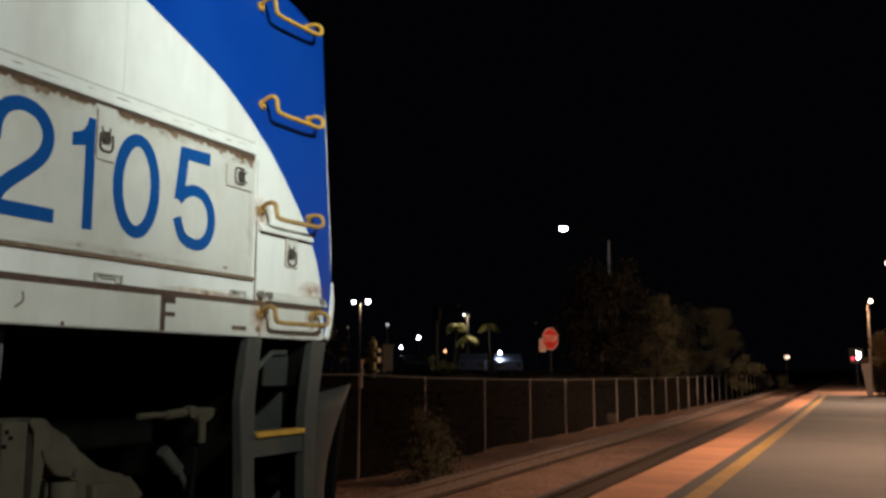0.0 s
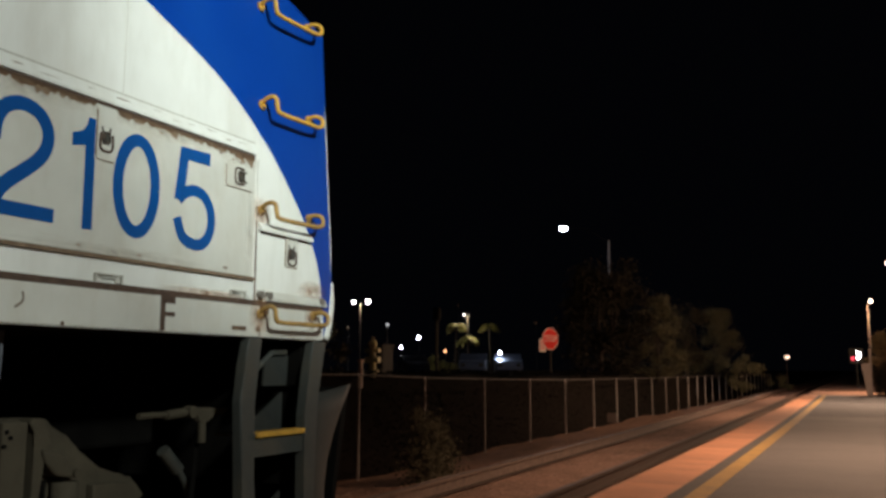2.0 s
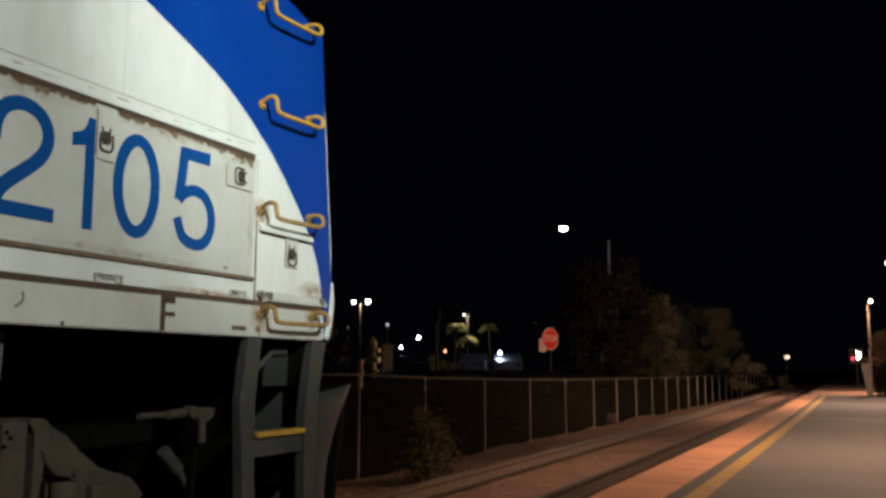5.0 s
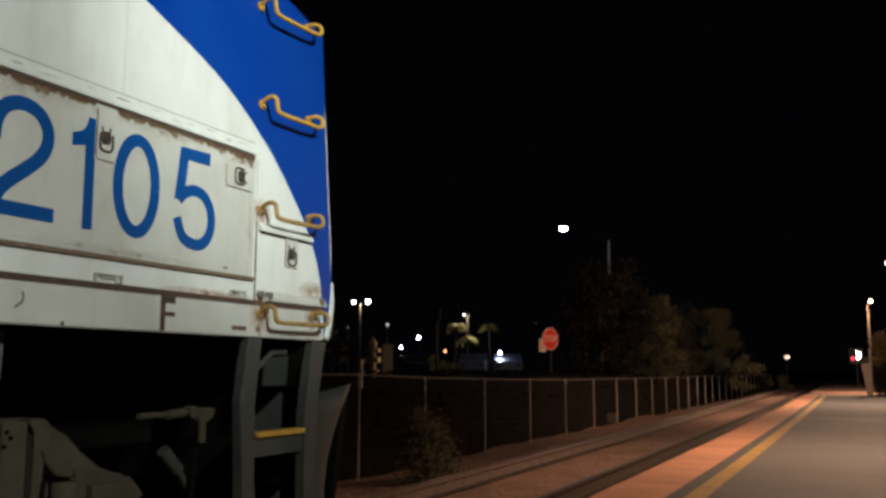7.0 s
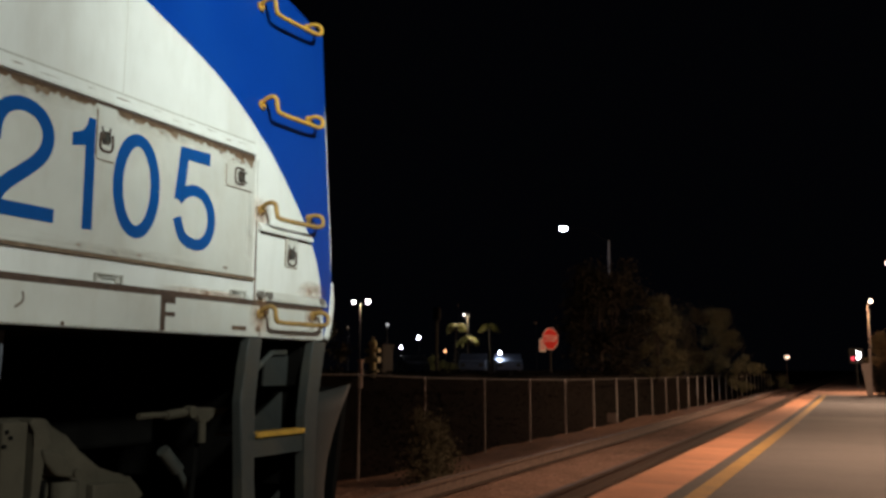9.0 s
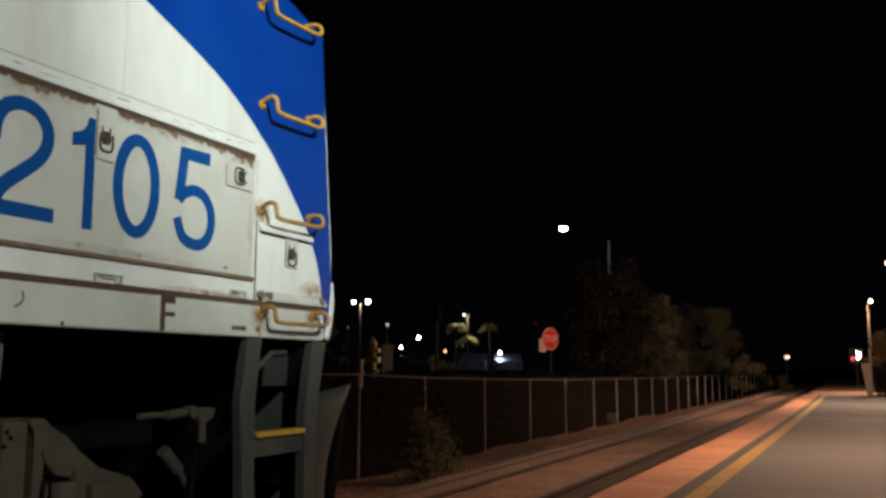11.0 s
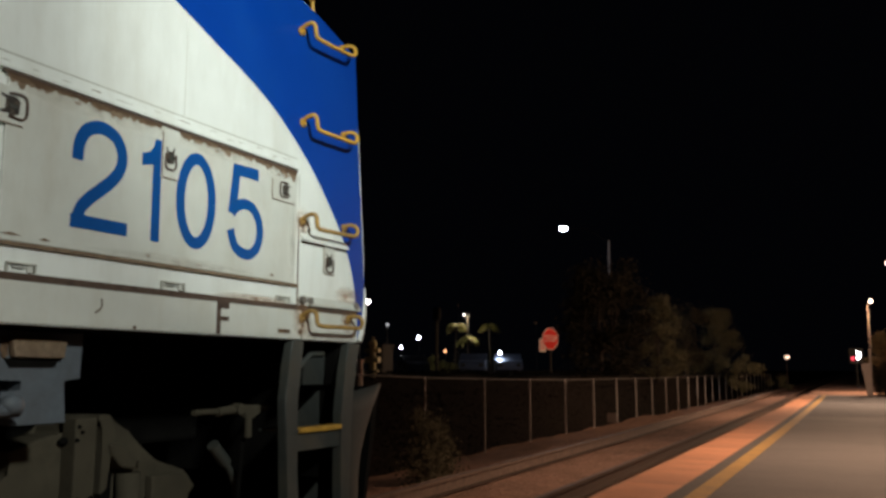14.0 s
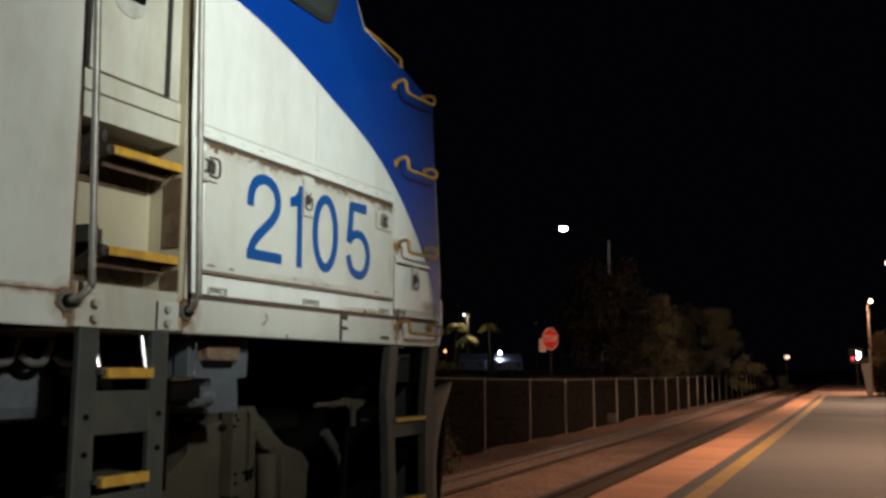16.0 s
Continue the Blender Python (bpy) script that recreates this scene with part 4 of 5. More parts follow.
    lever = part("brake_lever", tube(soft_line(pts, 3), 0.012, taper=0.011), TRUCK, loco, "dusty brake lever")
    part("lever_collar", tube([(hx, 2.60, 0.880), (hx, 2.66, 0.884), (hx, 2.70, 0.886)], 0.018, sides=10), TRUCK, lever)
    part("lever_boss", disc(hx - 0.02, 2.735, 0.888, 0.024, 0.04, sides=12), TRUCK, lever)
    part("lever_web", prism([(2.76, 0.905), (2.95, 0.895), (2.93, 0.876), (2.86, 0.862), (2.83, 0.845), (2.775, 0.85)], hx - 0.008, hx + 0.012, "x"), TRUCK, lever)
    part("lever_rod", tube([(hx, 2.806, 0.855), (hx, 2.808, 0.765)], 0.016, sides=10), TRUCK, lever)
    part("pull_rod", tube([(hx - 0.04, 2.822, 0.760), (hx - 0.05, 2.815, 0.55), (hx - 0.05, 2.805, 0.10)], 0.012), DARK, lever)
    sand = part("sand_pipe", tube([(hx - 0.10, 2.70, 0.738), (hx - 0.10, 2.79, 0.655)], 0.026, sides=12), GREY, loco)
    part("pipe_nipple", tube([(hx - 0.10, 2.79, 0.655), (hx - 0.10, 2.835, 0.60), (hx - 0.10, 2.85, 0.56)], 0.014, sides=8), GREY, sand)
    part("air_hose", tube(soft_line([(hx - 0.10, 2.85, 0.565), (hx - 0.10, 2.88, 0.40), (hx - 0.10, 2.84, 0.2)], 4), 0.016), RUBBER, loco)
    # two added dark slabs that keep the gap under the body black
    part("dark_backdrop", one_box(FAR_SIDE + 0.22, FAR_SIDE + 0.34, -12.0, 3.2, 0.12, 1.178, 0.02), DARK, loco, "added dark slab closing the view under the body")
    part("pilot_backdrop", one_box(FAR_SIDE + 0.3, SIDE - 1.1, 2.70, 3.10, 0.02, 1.15, 0.02), DARK, loco)


under_gear()


def front_ladder():
    x0, x1 = SIDE - 0.045, SIDE
    ladder = part("ladder", prism([(2.812, 1.178), (2.895, 1.178), (2.872, 1.02), (2.852, 0.92), (2.866, 0.62), (2.88, 0.50), (2.882, 0.02), (2.81, 0.02), (2.80, 0.5), (2.79, 0.66), (2.768, 0.93), (2.79, 1.06)], x0, x1, "x", 0.006), GREY, loco, "grey ladder stringer below the nose")
    part("stringer", prism([(3.262, 1.178), (3.365, 1.178), (3.33, 1.05), (3.295, 0.9), (3.285, 0.5), (3.29, 0.02), (3.215, 0.02), (3.21, 0.5), (3.205, 0.86), (3.235, 1.05)], x0, x1, "x", 0.006), GREY, ladder)
    for z in (0.80, 0.38):
        part("tread", one_box(x0 - 0.16, x1 - 0.004, 2.86, 3.22, z - 0.012, z, 0.003), GREY, ladder)
        part("riser", one_box(x1 - 0.03, x1 - 0.012, 2.865, 3.215, z - 0.092, z - 0.012), GREY, ladder)
        part("nosing", one_box(x1 - 0.05, x1 + 0.006, 2.878, 3.205, z - 0.016, z + 0.006, 0.004), YELLOW, ladder)
    part("brace", tube([(x0 - 0.06, 2.90, 0.985), (x0 - 0.06, 3.04, 1.085), (x0 - 0.06, 3.10, 1.125), (x0 - 0.06, 3.20, 1.130)], 0.012, sides=8), GREY, ladder)
    part("gusset", prism([(3.07, 1.10), (3.12, 1.118), (3.235, 1.118), (3.225, 0.985), (3.06, 0.985)], x0 - 0.08, x0 - 0.07, "x"), PILOT, ladder)
    for z in (0.80, 0.38):
        part("gusset", prism([(2.93, z), (3.21, z + 0.155), (3.21, z)], x0 - 0.09, x0 - 0.08, "x"), PILOT, ladder)
    # pilot: a curved sheet from the ladder round to the front
    bm = bmesh.new()
    cols = []
    for i in range(9):
        a = i / 8
        col = []
        for j in range(9):
            k = j / 8
            z = 0.985 - 0.90 * k
            reach = 0.37 - 0.22 * math.sin(math.pi * 0.5 * min(1.0, k * 1.9)) + 0.05 * max(0, k - 0.6)
            y = 3.285 + reach * a
            x = SIDE - 0.015 - 0.03 * a * a
            col.append(bm.verts.new((x, y, z - 0.04 * (1 - a) * (1 - k))))
        cols.append(col)
    for i in range(8):
        for j in range(8):
            bm.faces.new((cols[i][j], cols[i + 1][j], cols[i + 1][j + 1], cols[i][j + 1]))
    r = bmesh.ops.extrude_face_region(bm, geom=list(bm.faces))
    bmesh.ops.translate(bm, verts=[v for v in r["geom"] if isinstance(v, bmesh.types.BMVert)], vec=(-0.014, 0, 0))
    part("pilot", bm, PILOT, loco, "grey curved pilot sheet", smooth=True)
    # both near black, shade in place of the pilot's grey
    part("pilot_front", prism([(3.44, 0.08), (3.47, 0.08), (3.66, 0.97), (3.62, 0.97)], FAR_SIDE + 0.1, SIDE - 0.06, "x"), DARK, loco)
    part("pilot_top", one_box(FAR_SIDE + 0.1, SIDE - 0.08, 3.30, 3.33, 0.55, 1.178), DARK, loco)


front_ladder()


# ---------------- the fence along the line ----------------
def build_fence():
    xf = -8.30
    posts = [13.86, 16.55] + [19.80 + 3.27 * i for i in range(26)]
    posts = [10.6, 7.4] [::-1] + posts
    top = []
    fence = thing("chain_fence", xf, 30, -0.9, "long galvanised pipe fence beside the track", "fence")
    for y in posts:
        zt = 1.02 - 0.30 * (1 - math.exp(-max(y - 13, 0) / 9.0))
        x = xf + bend(y)
        gz = ground_height(xf, y)
        part("post", tube([(x, y, gz - 0.1), (x, y, zt)], 0.020, sides=10), GALV, fence)
        top.append((x, y, zt - 0.02))
    for a, b in zip(top, top[1:]):
        part("top_rail", tube([a, b], 0.014, sides=8), DULLGALV, fence)
    # slack woven wire between the posts
    bm = bmesh.new()
    for (ax, ay, az), (bx, by, bz) in list(zip(top, top[1:]))[1:7]:
        n = int((by - ay) / 0.11)
        g0, g1 = ground_height(xf, ay) + 0.05, ground_height(xf, by) + 0.05
        for s in (1, -1):
            for i in range(-16, n):
                p = []
                for k in (0, 1):
                    u = (i + 16 * k) / n if s > 0 else (i + 16 * (1 - k)) / n
                    p.append((u, k))
                (u0, v0), (u1, v1) = p
                if u1 < u0:
                    (u0, v0), (u1, v1) = (u1, v1), (u0, v0)
                lo, hi = max(0.0, u0), min(1.0, u1)
                if hi <= lo:
                    continue
                ends = []
                for u in (lo, hi):
                    v = v0 + (v1 - v0) * (u - u0) / (u1 - u0)
                    zz = (g0 + (g1 - g0) * u) * (1 - v) + (az + (bz - az) * u) * v
                    ends.append(Vector((ax + (bx - ax) * u - 0.025, ay + (by - ay) * u, zz)))
                tube(ends, 0.0016, bm, sides=3)
    part("wire_mesh", bm, RAILM, fence, "dark woven wire")


build_fence()


# ---------------- trees, shrubs ----------------
def leaves(bm, cx, cy, cz, r, n, size, squash=1.0):
    """A loose clump of small leaves."""
    for k in range(n):
        d = Vector((random.gauss(0, 1), random.gauss(0, 1), random.gauss(0, 1)))* (r * 0.48)
        c = Vector((cx + d.x, cy + d.y, cz + d.z * squash))
        a = Vector((random.gauss(0, 1), random.gauss(0, 1), random.gauss(0, 1))).normalized()
        b = a.cross(Vector((random.gauss(0, 1), random.gauss(0, 1), random.gauss(0, 1)))).normalized()
        s = size * random.uniform(0.6, 1.4)
        v = [bm.verts.new(c + a * s), bm.verts.new(c + b * s * 0.5), bm.verts.new(c - a * s), bm.verts.new(c - b * s * 0.5)]
        bm.faces.new(v)


def tree(x, y, z, height, spread, clumps, label, leaf=LEAF, n=150, size=0.10, base=0.25, category="tree", group="trees on the bank"):
    t = thing("tree", x, y, z, label, category, group)
    tops = []
    crown = bmesh.new()
    for k in range(clumps):
        a = random.random() * 6.28
        h = base + (1 - base) * random.random()
        rad = spread * math.sqrt(random.random()) * (1.0 - 0.55 * max(0, h - 0.5) / 0.5)
        c = (x + rad * math.cos(a), y + rad * math.sin(a), z + height * h)
        leaves(crown, *c, spread * random.uniform(0.22, 0.42), n, size, 0.8)
        tops.append(c)
    trunk = part("trunk", tube(soft_line([(x, y, z - 0.2), (x + 0.05, y, z + height * 0.25), (x - 0.04, y + 0.05, z + height * 0.55), (x, y, z + height * 0.8)], 4), height * 0.03, taper=height * 0.006), BARK, t)
    for c in tops[::max(1, clumps // 8)]:
        part("limb", tube([(x, y, z + min(height * 0.3, (c[2] - z) * 0.6)), ((x + c[0]) / 2, (y + c[1]) / 2, z + (c[2] - z) * 0.75), c], height * 0.012, taper=height * 0.003, sides=6), BARK, trunk)
    part("crown", crown, leaf, t, "uneven crown of small leaves")
    return t


random.seed(11)
tree(-5.9, 69.5, -0.4, 0.9, 0.8, 8, "low pale scrub by the marker lamp", n=120, size=0.07, base=0.1, category="shrub", group="shrubs")
tree(-11.0, 41.8, 0.7, 5.3, 2.3, 46, "broad dark tree on the bank behind the fence", DARKLEAF, 300, 0.075, 0.04)
tree(-9.35, 44.0, 0.7, 3.9, 1.25, 44, "bushy olive tree behind the fence, dimly lit", n=300, size=0.045, base=0.03)
tree(-10.9, 39.2, 0.8, 4.4, 1.9, 24, "low dark tree behind the fence", DARKLEAF, 220, 0.08, 0.1)
tree(-9.85, 66.0, 0.66, 4.6, 1.55, 44, "rounded olive tree far along the fence, dimly lit", n=300, size=0.06, base=0.03)
tree(-7.5, 60.5, -0.4, 2.4, 1.3, 12, "low scrub at the end of the fence", n=110, size=0.10, base=0.05, category="shrub", group="shrubs")
tree(-10.3, 57.0, 0.6, 4.4, 2.0, 18, "dark tree behind the fence line", DARKLEAF, 200, 0.09)


def shrub(x, y, z, parts, label):
    t = thing("shrub", x, y, z, label, "shrub", "shrubs")
    bm = bmesh.new()
    for dx, dy, dz, r, n in parts:
        leaves(bm, x + dx, y + dy, z + dz, r, n, 0.026, 1.15)
    part("foliage", bm, SHRUBLEAF, t)
    for k in range(4):
        a = k * 1.6
        part("stem", tube([(x + 0.05 * math.cos(a), y + 0.05 * math.sin(a), z - 0.1), (x + 0.16 * math.cos(a), y + 0.16 * math.sin(a), z + 0.45)], 0.014, taper=0.006, sides=5), BARK, t)
    return t


shrub(-6.6, 13.25, -0.84, ((0, 0.15, 0.22, 0.40, 2200), (0, 0.12, 0.52, 0.36, 2000), (0.02, 0.0, 0.78, 0.32, 1500), (-0.05, -0.25, 0.95, 0.26, 900), (0, -0.45, 1.08, 0.17, 420), (0.05, -0.35, 0.3, 0.40, 1300), (0, 0.45, 0.25, 0.28, 700)), "dense grey-green shrub in front of the fence")
tree(-10.4, 15.3, 0.8, 1.1, 0.7, 8, "low dark shrub on the bank", n=120, size=0.06, base=0.1, category="shrub", group="shrubs")
tree(-11.0, 15.9, 0.8, 0.9, 0.7, 8, "low dark shrub on the bank", n=120, size=0.06, base=0.1, category="shrub", group="shrubs")


def ivy():
    """Dense low ground cover over the bank."""
    random.seed(31)
    verts, faces = [], []
    for k in range(24000):
        y = 9 + 42 * random.random() ** 1.3
        x = random.uniform(-10.4, -8.45)
        z = ground_height(x, y) + random.uniform(0.0, 0.14)
        a, t, s = random.random() * 6.28, random.uniform(-0.9, 0.9), random.uniform(0.020, 0.045)
        u = Vector((math.cos(a), math.sin(a), t * 0.6)) * s
        w = Vector((-math.sin(a) * 0.7, math.cos(a) * 0.7, random.uniform(-0.5, 0.5))) * s
        c = Vector((x + bend(y), y, z))
        b = len(verts)
        verts += [tuple(c + u), tuple(c + w), tuple(c - u), tuple(c - w)]
        faces.append((b, b + 1, b + 2, b + 3))
    me = bpy.data.meshes.new("ground_cover")
    me.from_pydata(verts, [], faces)
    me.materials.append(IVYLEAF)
    tagged(new("ground_cover", me), "leafy ground cover on the bank behind the fence, shade put into its colour", "plants", kind="stuff")


ivy()


# ---------------- things on the bank behind the fence ----------------
def standpipe():
    x, y, z = -9.67, 16.62, 0.98
    t = thing("hydrant", x, y, z, "dull yellow standpipe hydrant on the bank", "hydrant")
    part("barrel", tube([(x, y, z - 0.1), (x, y, z + 0.62)], 0.075, sides=14), HYDRANT, t)
    part("flange", disc(x, y, z + 0.04, 0.15, 0.04, "z", 16), HYDRANT, t)
    part("bonnet", ball(x, y, z + 0.64, 0.095, 0.095, 0.09), HYDRANT, t)
    part("spindle", tube([(x, y, z + 0.7), (x, y, z + 0.80)], 0.03, sides=8), HYDRANT, t)
    for zz, r in ((0.50, 0.05), (0.30, 0.07)):
        part("outlet", tube([(x - 0.17, y, z + zz), (x + 0.17, y, z + zz)], r, sides=12), HYDRANT, t)


standpipe()
t = thing("utility_cabinet", -10.1, 17.7, 0.92, "dark grey utility cabinet beside the hydrant", "cabinet")
part("body", one_box(-10.30, -9.90, 17.45, 17.95, 0.85, 1.60, 0.02), CABINET, t)
part("cap", one_box(-10.33, -9.87, 17.42, 17.98, 1.60, 1.64, 0.01), CABINET, t)
part("door_panel", one_box(-10.25, -9.95, 17.43, 17.45, 0.95, 1.55, 0.005), CABINET, t)
t = thing("vent_pipe", -9.12, 15.2, 0.8, "short white capped vent pipe", "pipe")
part("pipe", tube([(-9.12, 15.2, 0.7), (-9.12, 15.2, 1.24)], 0.045), SIGNWHITE, t)
part("cap", disc(-9.12, 15.2, 1.23, 0.075, 0.035, "z", 14), SIGNWHITE, t)


def stop_sign():
    x, y, z = -9.72, 28.76, 2.12
    t = thing("stop_sign", x, y, 0.8, "red octagonal stop sign with a pale plate on its post", "sign")
    part("post", tube([(x - 0.02, y + 0.04, 0.6), (x - 0.02, y + 0.04, z + 0.3)], 0.03), CABINET, t)
    m = Matrix.Translation((x, y, z)) @ Matrix.Rotation(radians(64), 4, "Z")

    def octagon(r, a, b):
        bm = prism([(r * math.cos(radians(22.5 + 45 * k)), r * math.sin(radians(22.5 + 45 * k))) for k in range(8)], a, b, "y")
        bm.transform(m)
        return bm
    rim = part("rim", octagon(0.40, 0.0, 0.006), SIGNWHITE, t)
    part("face", octagon(0.375, -0.004, 0.0), SIGNRED, t)
    c = bpy.data.curves.new("word", "FONT")
    c.body, c.size, c.extrude, c.align_x, c.align_y = "STOP", 0.30, 0.002, "CENTER", "CENTER"
    tmp = bpy.data.objects.new("word", c)
    scene.collection.objects.link(tmp)
    me = bpy.data.meshes.new_from_object(tmp.evaluated_get(bpy.context.evaluated_depsgraph_get()))
    bm = bmesh.new()
    bm.from_mesh(me)
    bpy.data.objects.remove(tmp)
    bm.transform(m @ Matrix.Translation((0, -0.007, 0)) @ Matrix.Rotation(radians(90), 4, "X") @ Matrix.Diagonal((0.85, 1.0, 1, 1)))
    part("lettering", bm, SIGNWHITE, t, "white letters STOP")
    bm = one_box(-0.16, 0.16, -0.008, 0.0, -0.22, 0.22, 0.002)
    bm.transform(Matrix.Translation((-9.90, 28.44, 1.90)) @ Matrix.Rotation(radians(64), 4, "Z"))
    plate = part("plate", bm, SIGNWHITE, t, "pale plate, its writing not legible")
    for zz, hw in ((0.13, 0.10), (0.05, 0.12), (-0.04, 0.09), (-0.12, 0.11)):
        bar = one_box(-hw, hw, -0.012, -0.008, zz - 0.016, zz + 0.016)
        bar.transform(Matrix.Translation((-9.90, 28.44, 1.90)) @ Matrix.Rotation(radians(64), 4, "Z"))
        part("writing_bar", bar, SIGNRED, plate)
    part("plate_arm", tube([(-9.93, 28.52, 1.9), (x - 0.02, y + 0.04, 1.8)], 0.012), GALV, t)


stop_sign()
t = thing("sign_post", -13.2, 27.0, 0.8, "dark post with a small sign seen edge on", "post")
part("pole", tube([(-13.2, 27.0, 0.7), (-13.2, 27.0, 3.0)], 0.05), CABINET, t)
part("board", one_box(-13.33, -13.07, 26.98, 27.02, 2.75, 3.2, 0.01), CABINET, t)
t = thing("warning_plate", -8.26, 31.4, -0.65, "small pale plate wired to the fence", "sign")
part("plate", one_box(-8.51, -8.19, 31.38, 31.40, -0.78, -0.46, 0.004), GALV, t)


# ---------------- lamps ----------------
def lamp_post(x, y, ground, top, label, heads, glow_mat, group, r=0.07):
    t = thing("lamp_post", x, y, ground, label, "lamp post", group)
    part("pole", tube([(x, y, ground - 0.1), (x, y, top)], r, taper=r * 0.6, sides=10), POLE, t)
    part("base", disc(x, y, ground - 0.05, r * 2.2, 0.12, "z", 14), POLE, t)
    for hx, hy, hz, w, h in heads:
        # arm near black so that it stays unlit beside its own lens
        part("arm", tube([(x, y, top - 0.1), ((x + hx) / 2, (y + hy) / 2, max(top, hz) + 0.02), (hx, hy, hz + h * 0.5)], 0.018, sides=8), DARK, t)
        head = part("head", ball(hx, hy, hz + h * 0.85, w * 0.85, w * 0.85, h * 0.35), POLE, t)
        part("lens", ball(hx, hy, hz, w, w, h), glow_mat, head, "glowing lamp lens", smooth=True)
    return t


lamp_post(-13.9, 52.6, 0.7, 9.0, "tall street lamp with a long arm and white head", [(-16.38, 51.28, 9.71, 0.26, 0.135)], LAMPWHITE, "street lamps", 0.075)
lamp_post(-51.73, 86.0, 0.66, 8.5, "twin-headed car park lamp", [(-52.40, 85.6, 8.78, 0.20, 0.15), (-50.95, 86.36, 8.85, 0.28, 0.24)], LAMPPALE, "car park lamps", 0.09)
lamp_post(-41.6, 93.3, 0.66, 7.3, "car park lamp seen from the side", [(-41.95, 93.1, 7.50, 0.11, 0.07)], LAMPPALE, "car park lamps", 0.07)
lamp_post(-54.0, 96.4, 0.66, 6.5, "small dim lamp far across the car park", [(-54.0, 96.4, 6.74, 0.22, 0.22)], LAMPDIM, "car park lamps", 0.06)
lamp_post(0.20, 48.9, -0.3, 4.35, "platform lamp glowing warm white", [(0.36, 48.9, 4.51, 0.10, 0.10)], LAMPWARM, "platform lamps", 0.03)
lamp_post(1.05, 31.2, 0.0, 4.35, "platform lamp glowing white", [(0.77, 31.2, 4.45, 0.05, 0.07)], LAMPBLUE, "platform lamps")
lamp_post(1.05, 12.6, 0.0, 4.35, "platform lamp glowing white", [(0.66, 12.6, 4.50, 0.16, 0.06)], LAMPPALE, "platform lamps")
lamp_post(3.2, 0.25, 0.0, 3.85, "platform lamp glowing white", [(2.80, 0.25, 3.97, 0.16, 0.04)], LAMPPALE, "platform lamps")
lamp_post(-5.45, 71.3, -0.4, 1.95, "low marker lamp beside the track", [(-5.38, 71.2, 2.06, 0.17, 0.15)], LAMPAMBER, "marker lamps", 0.05)


def far_lights():
    x, y = -0.62, 66.7
    t = thing("track_signal", x, y, -0.4, "trackside signal with a white and a red light", "signal")
    part("mast", tube([(x, y, -0.5), (x, y, 2.3)], 0.06), CABINET, t)
    part("hood", one_box(x - 0.45, x + 0.45, y + 0.02, y + 0.14, 1.5, 2.55, 0.03), CABINET, t)
    part("white_lens", ball(x + 0.13, y, 2.06, 0.13, 0.06, 0.28), LAMPWHITE, t, "glowing white lens")
    part("red_lens", ball(x - 0.22, y, 1.87, 0.12, 0.05, 0.13), LAMPRED, t, "glowing red lens")


far_lights()


# ---------------- cars and planting in the far car park ----------------
def car(x, y, z, turn, paint, label, lamps=None):
    t = thing("car", x, y, z, label, "car", "parked cars")
    m = Matrix.Translation((x, y, z)) @ Matrix.Rotation(radians(turn), 4, "Z") @ Matrix.Scale(1.2, 4)

    def put(name, bm, mt, parent=None, lb=""):
        bm.transform(m)
        return part(name, bm, mt, parent or t, lb)
    side = [(-2.15, 0.35), (-2.2, 0.75), (-1.9, 0.92), (-1.2, 0.98), (-0.55, 1.42), (0.75, 1.45), (1.45, 1.02), (2.05, 0.95), (2.2, 0.6), (2.15, 0.35)]
    put("body", prism(side, -0.86, 0.86, "x", 0.05), paint)
    put("window_band", prism([(-1.05, 1.0), (-0.52, 1.36), (0.70, 1.38), (1.25, 1.03)], -0.875, 0.875, "x"), GLASS)
    for a in (-1.35, 1.38):
        for b in (-0.88, 0.70):
            w = put("wheel", disc(b, a, 0.33, 0.33, 0.18, sides=20), RUBBER)
            put("rim", disc(b - 0.01, a, 0.33, 0.2, 0.2, sides=14), STEEL, w)
    for b in (-0.6, 0.6):
        put("headlight", ball(b, -2.16, 0.68, 0.20, 0.07, 0.12), lamps or CABINET, None, "headlight")
        put("tail_light", ball(b, 2.16, 0.75, 0.16, 0.05, 0.08), SIGNRED)
    return t


car(-28.6, 65.4, 0.66, 20, CARPAINT, "grey-blue car parked in the far lot")
car(-26.2, 66.6, 0.66, 25, CARPAINT, "grey-blue car with its front lit")
car(-37.4, 71.5, 0.66, 40, CARDARK, "dark car parked beside the lot lamps")
for lx, ly, lz, r, mt, lb in ((-38.26, 70.9, 3.15, 0.15, LAMPWHITE, "white bollard lamp in the far lot"), (-39.07, 75.95, 4.2, 0.19, LAMPWHITE, "white wall lamp in the far lot"),
                              (-26.18, 65.0, 2.44, 0.15, LAMPWHITE, "white lamp over the parked cars"), (-32.49, 68.14, 2.68, 0.18, LAMPORANGE, "small orange lamp in the far lot"),
                              (-46.4, 101.2, 9.2, 0.10, LAMPFAINT, "tiny reddish light far off"), (-33.6, 94.4, 6.4, 0.12, LAMPFAINT, "tiny faint light far off"), (-54.6, 88.0, 6.0, 0.2, LAMPFAINT, "faint orange light far off")):
    t = thing("lot_lamp", lx, ly, 0.66, lb, "lamp", "small lamps of the lot")
    part("pole", tube([(lx, ly + 0.1, 0.6), (lx, ly + 0.1, lz)], 0.025), RUBBER, t)
    part("globe", ball(lx, ly, lz, r * 0.8, r * 0.8, r * 0.8), mt, t, smooth=True)


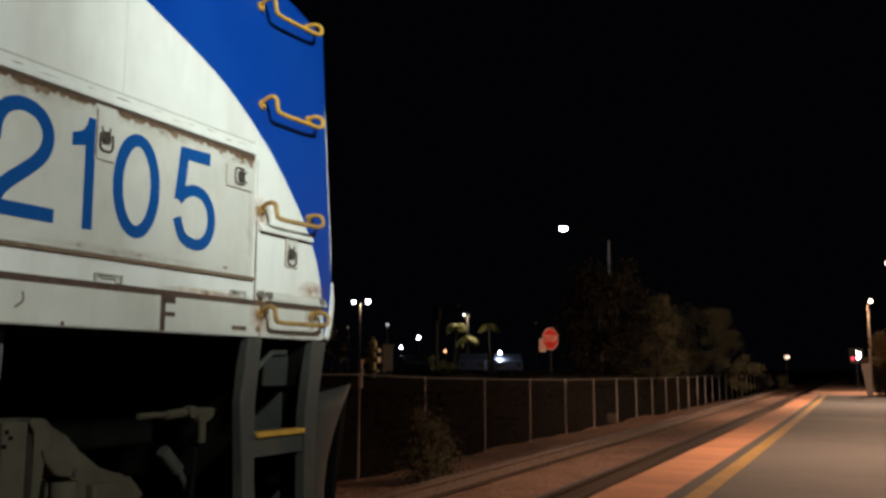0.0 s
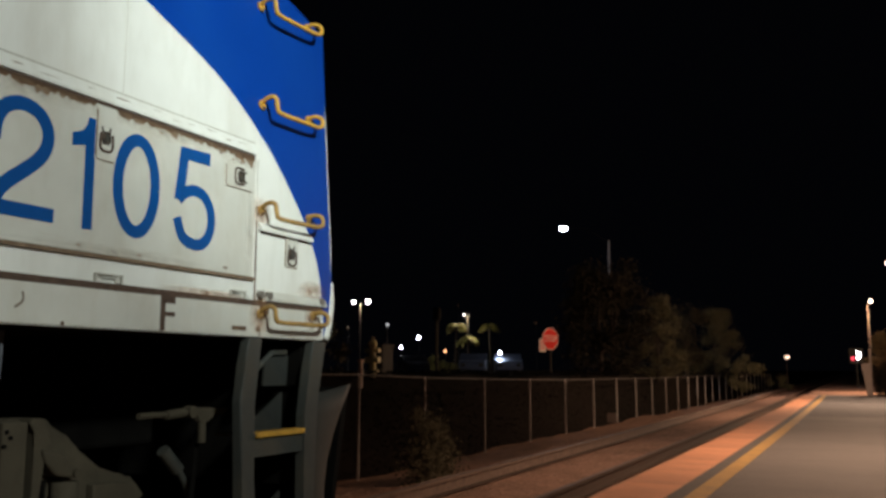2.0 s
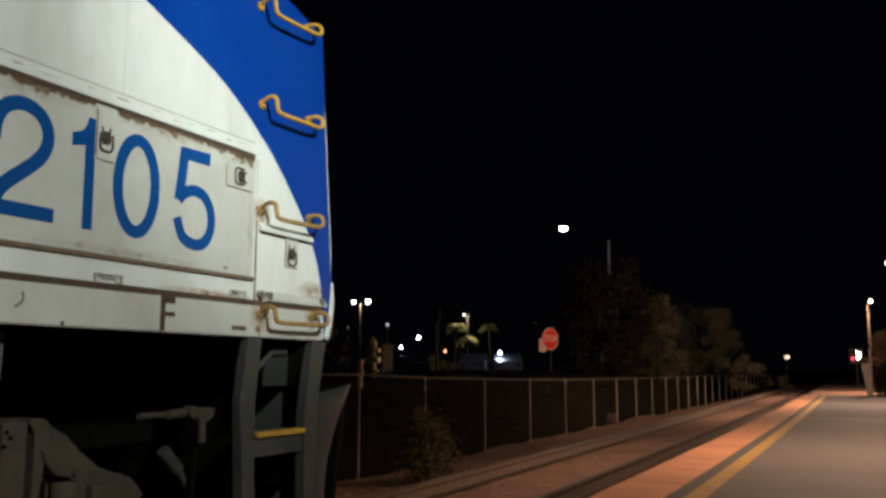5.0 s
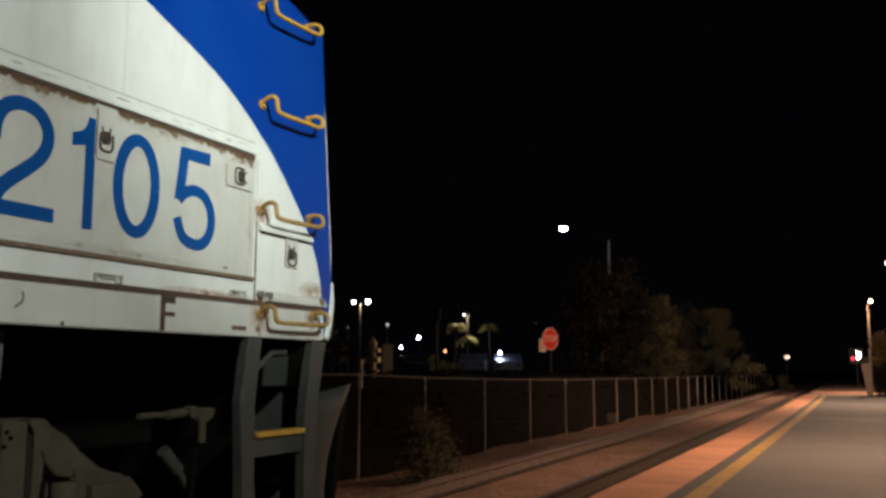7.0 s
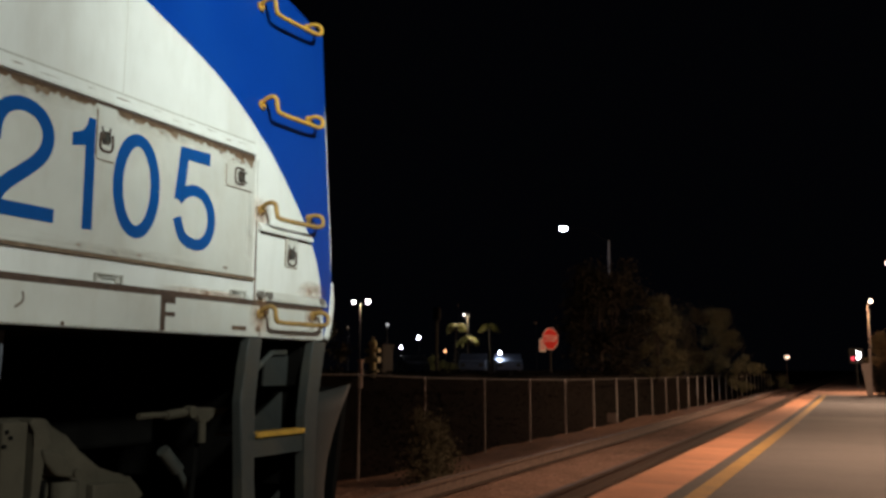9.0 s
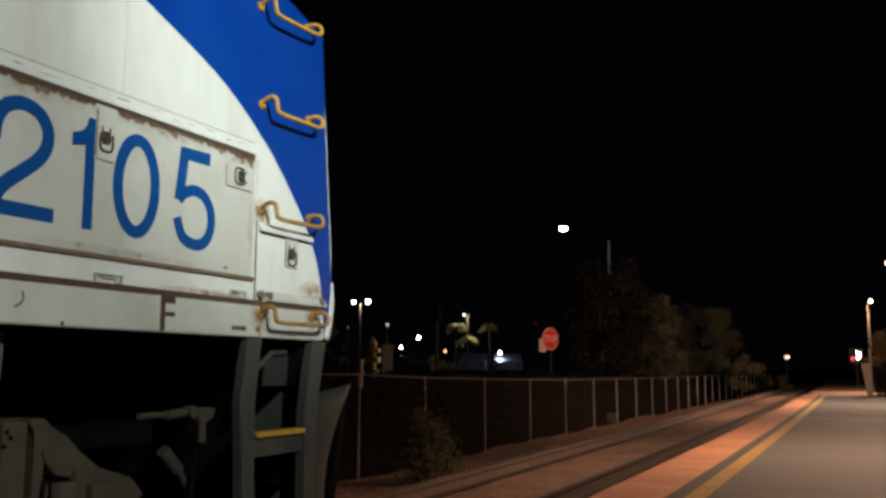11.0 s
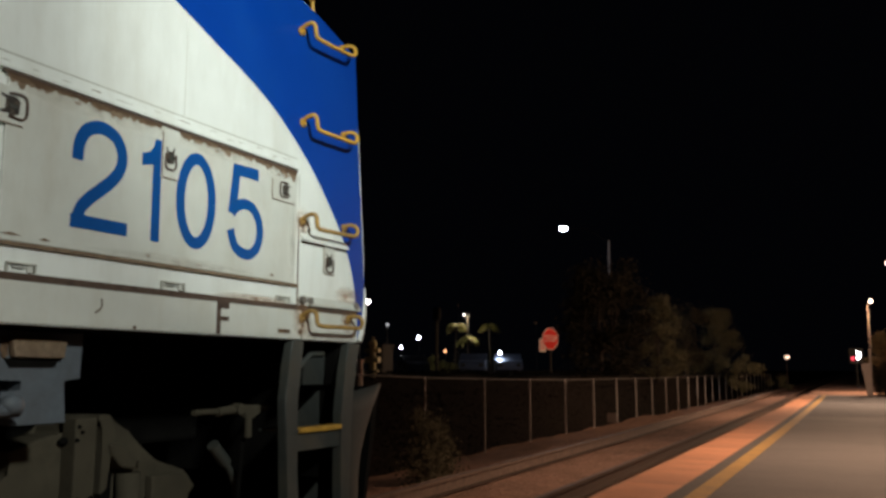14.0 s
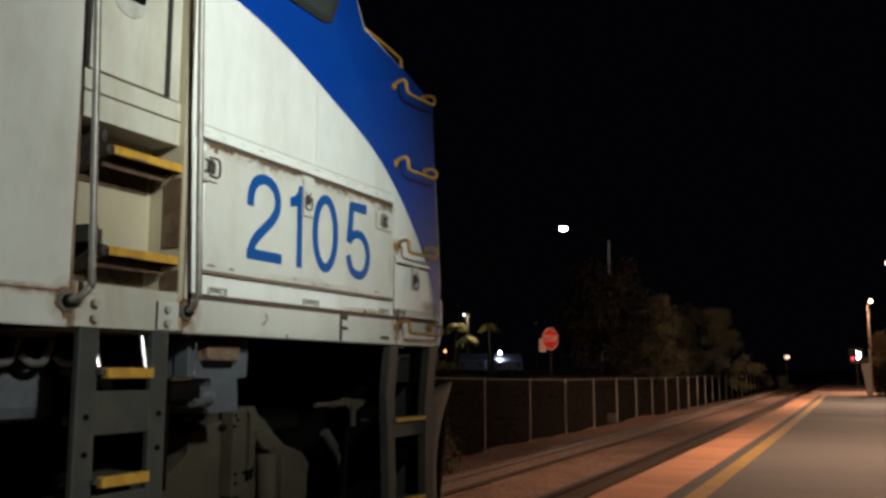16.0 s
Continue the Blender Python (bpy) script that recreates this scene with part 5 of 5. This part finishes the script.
def palm(x, y, z, height, reach, fronds, lean, label):
    """A small palm: a leaning ringed trunk and drooping feather fronds of many leaflets."""
    t = thing("palm", x, y, z, label, "tree", "car park palms")
    top = Vector((x + lean, y, z + height))
    part("trunk", tube(soft_line([(x, y, z - 0.2), (x + lean * 0.3, y, z + height * 0.5), tuple(top)], 4), 0.16, taper=0.11), BARK, t)
    for k in range(fronds):
        a = 2.4 * k + random.uniform(-0.2, 0.2)
        up = random.uniform(-0.35, 1.0)
        ln = reach * random.uniform(0.8, 1.15)
        out = Vector((math.cos(a), math.sin(a), 0))
        line = [top + out * (ln * u * (1 - 0.25 * u * u)) + Vector((0, 0, ln * (up * 0.75 * u - (0.55 + 0.5 * up) * u * u))) for u in (i / 9 for i in range(10))]
        bm = tube(line, 0.02, sides=4, taper=0.006)
        side = out.cross(Vector((0, 0, 1)))
        for i in range(1, 10):
            for s in (-1, 1):
                for j in (0.0, 0.5):
                    p = line[i - 1].lerp(line[i], j + random.uniform(0, 0.3))
                    tip = p + side * s * reach * 0.24 * (1 - 0.05 * i) + out * 0.10 + Vector((0, 0, -reach * 0.16))
                    bm.faces.new([bm.verts.new(q) for q in (p - out * 0.03, p + out * 0.03, tip)])
        part("frond", bm, PALMLEAF, t)
    return t


random.seed(23)
palm(-42.55, 92.0, 0.66, 5.6, 1.4, 44, 0.1, "lamp-lit palm with drooping fronds in the car park")
palm(-41.0, 92.5, 0.66, 4.1, 1.6, 38, -0.2, "low spreading palm in the car park")
palm(-38.5, 93.0, 0.66, 5.5, 1.5, 34, -0.3, "leaning palm with fronds hanging to one side")
tree(-43.8, 90.5, 0.66, 2.2, 1.6, 12, "low clipped bush at the car park edge", PALMLEAF, 90, 0.12, 0.05, category="shrub", group="shrubs")


# ---------------- beyond the end of the platform ----------------
t = thing("wing_wall", 0.0, 41.5, -0.05, "pale painted wall end with a sloping edge", "wall", kind="structure")
part("wall_end", prism([(-0.22, 1.33), (0.10, 1.36), (0.10, -0.05), (-0.05, -0.05)], 41.4, 41.7, "y"), WALLPAINT, t)
part("wall_post", one_box(0.10, 0.18, 41.45, 41.7, -0.05, 1.95, 0.015), WALLPAINT, t)
random.seed(41)
tree(0.75, 45.2, -0.1, 2.75, 0.75, 26, "small tree behind the wall, the platform lamp's amber put into its leaves", AMBERLEAF, 240, 0.045, 0.45, group="trees on the platform side")
tree(2.1, 45.6, -0.1, 2.5, 0.9, 22, "tree beside the platform path, lamp amber put into its leaves", AMBERLEAF, 200, 0.05, 0.4, group="trees on the platform side")
hedge = thing("hedge", 1.6, 43.9, -0.1, "dark clipped hedge behind the pale wall", "hedge")
bm = bmesh.new()
for k in range(70):
    leaves(bm, random.uniform(0.35, 3.2), random.uniform(43.6, 44.2), random.uniform(0.0, 1.15), 0.34, 90, 0.05)
part("foliage", bm, DARKLEAF, hedge)
for k in range(6):
    part("stem", tube([(0.45 + 0.5 * k, 43.9, -0.2), (0.42 + 0.5 * k, 43.9, 0.8)], 0.03, taper=0.015, sides=6), BARK, hedge)


# ---------------- what moves: the locomotive pulls away ----------------
def motions():
    rows = [(0.0, 0.0), (6.0, 0.0), (11.0, 0.0), (11.5, 0.0055), (12.0, 0.0157), (12.5, 0.042), (13.0, 0.0957), (13.5, 0.1775), (14.0, 0.294), (14.5, 0.448),
            (15.0, 0.643), (15.5, 0.879), (16.0, 1.154)]
    walk(loco, [(s, pose(CENTRE, d, RAIL)) for s, d in rows])


motions()
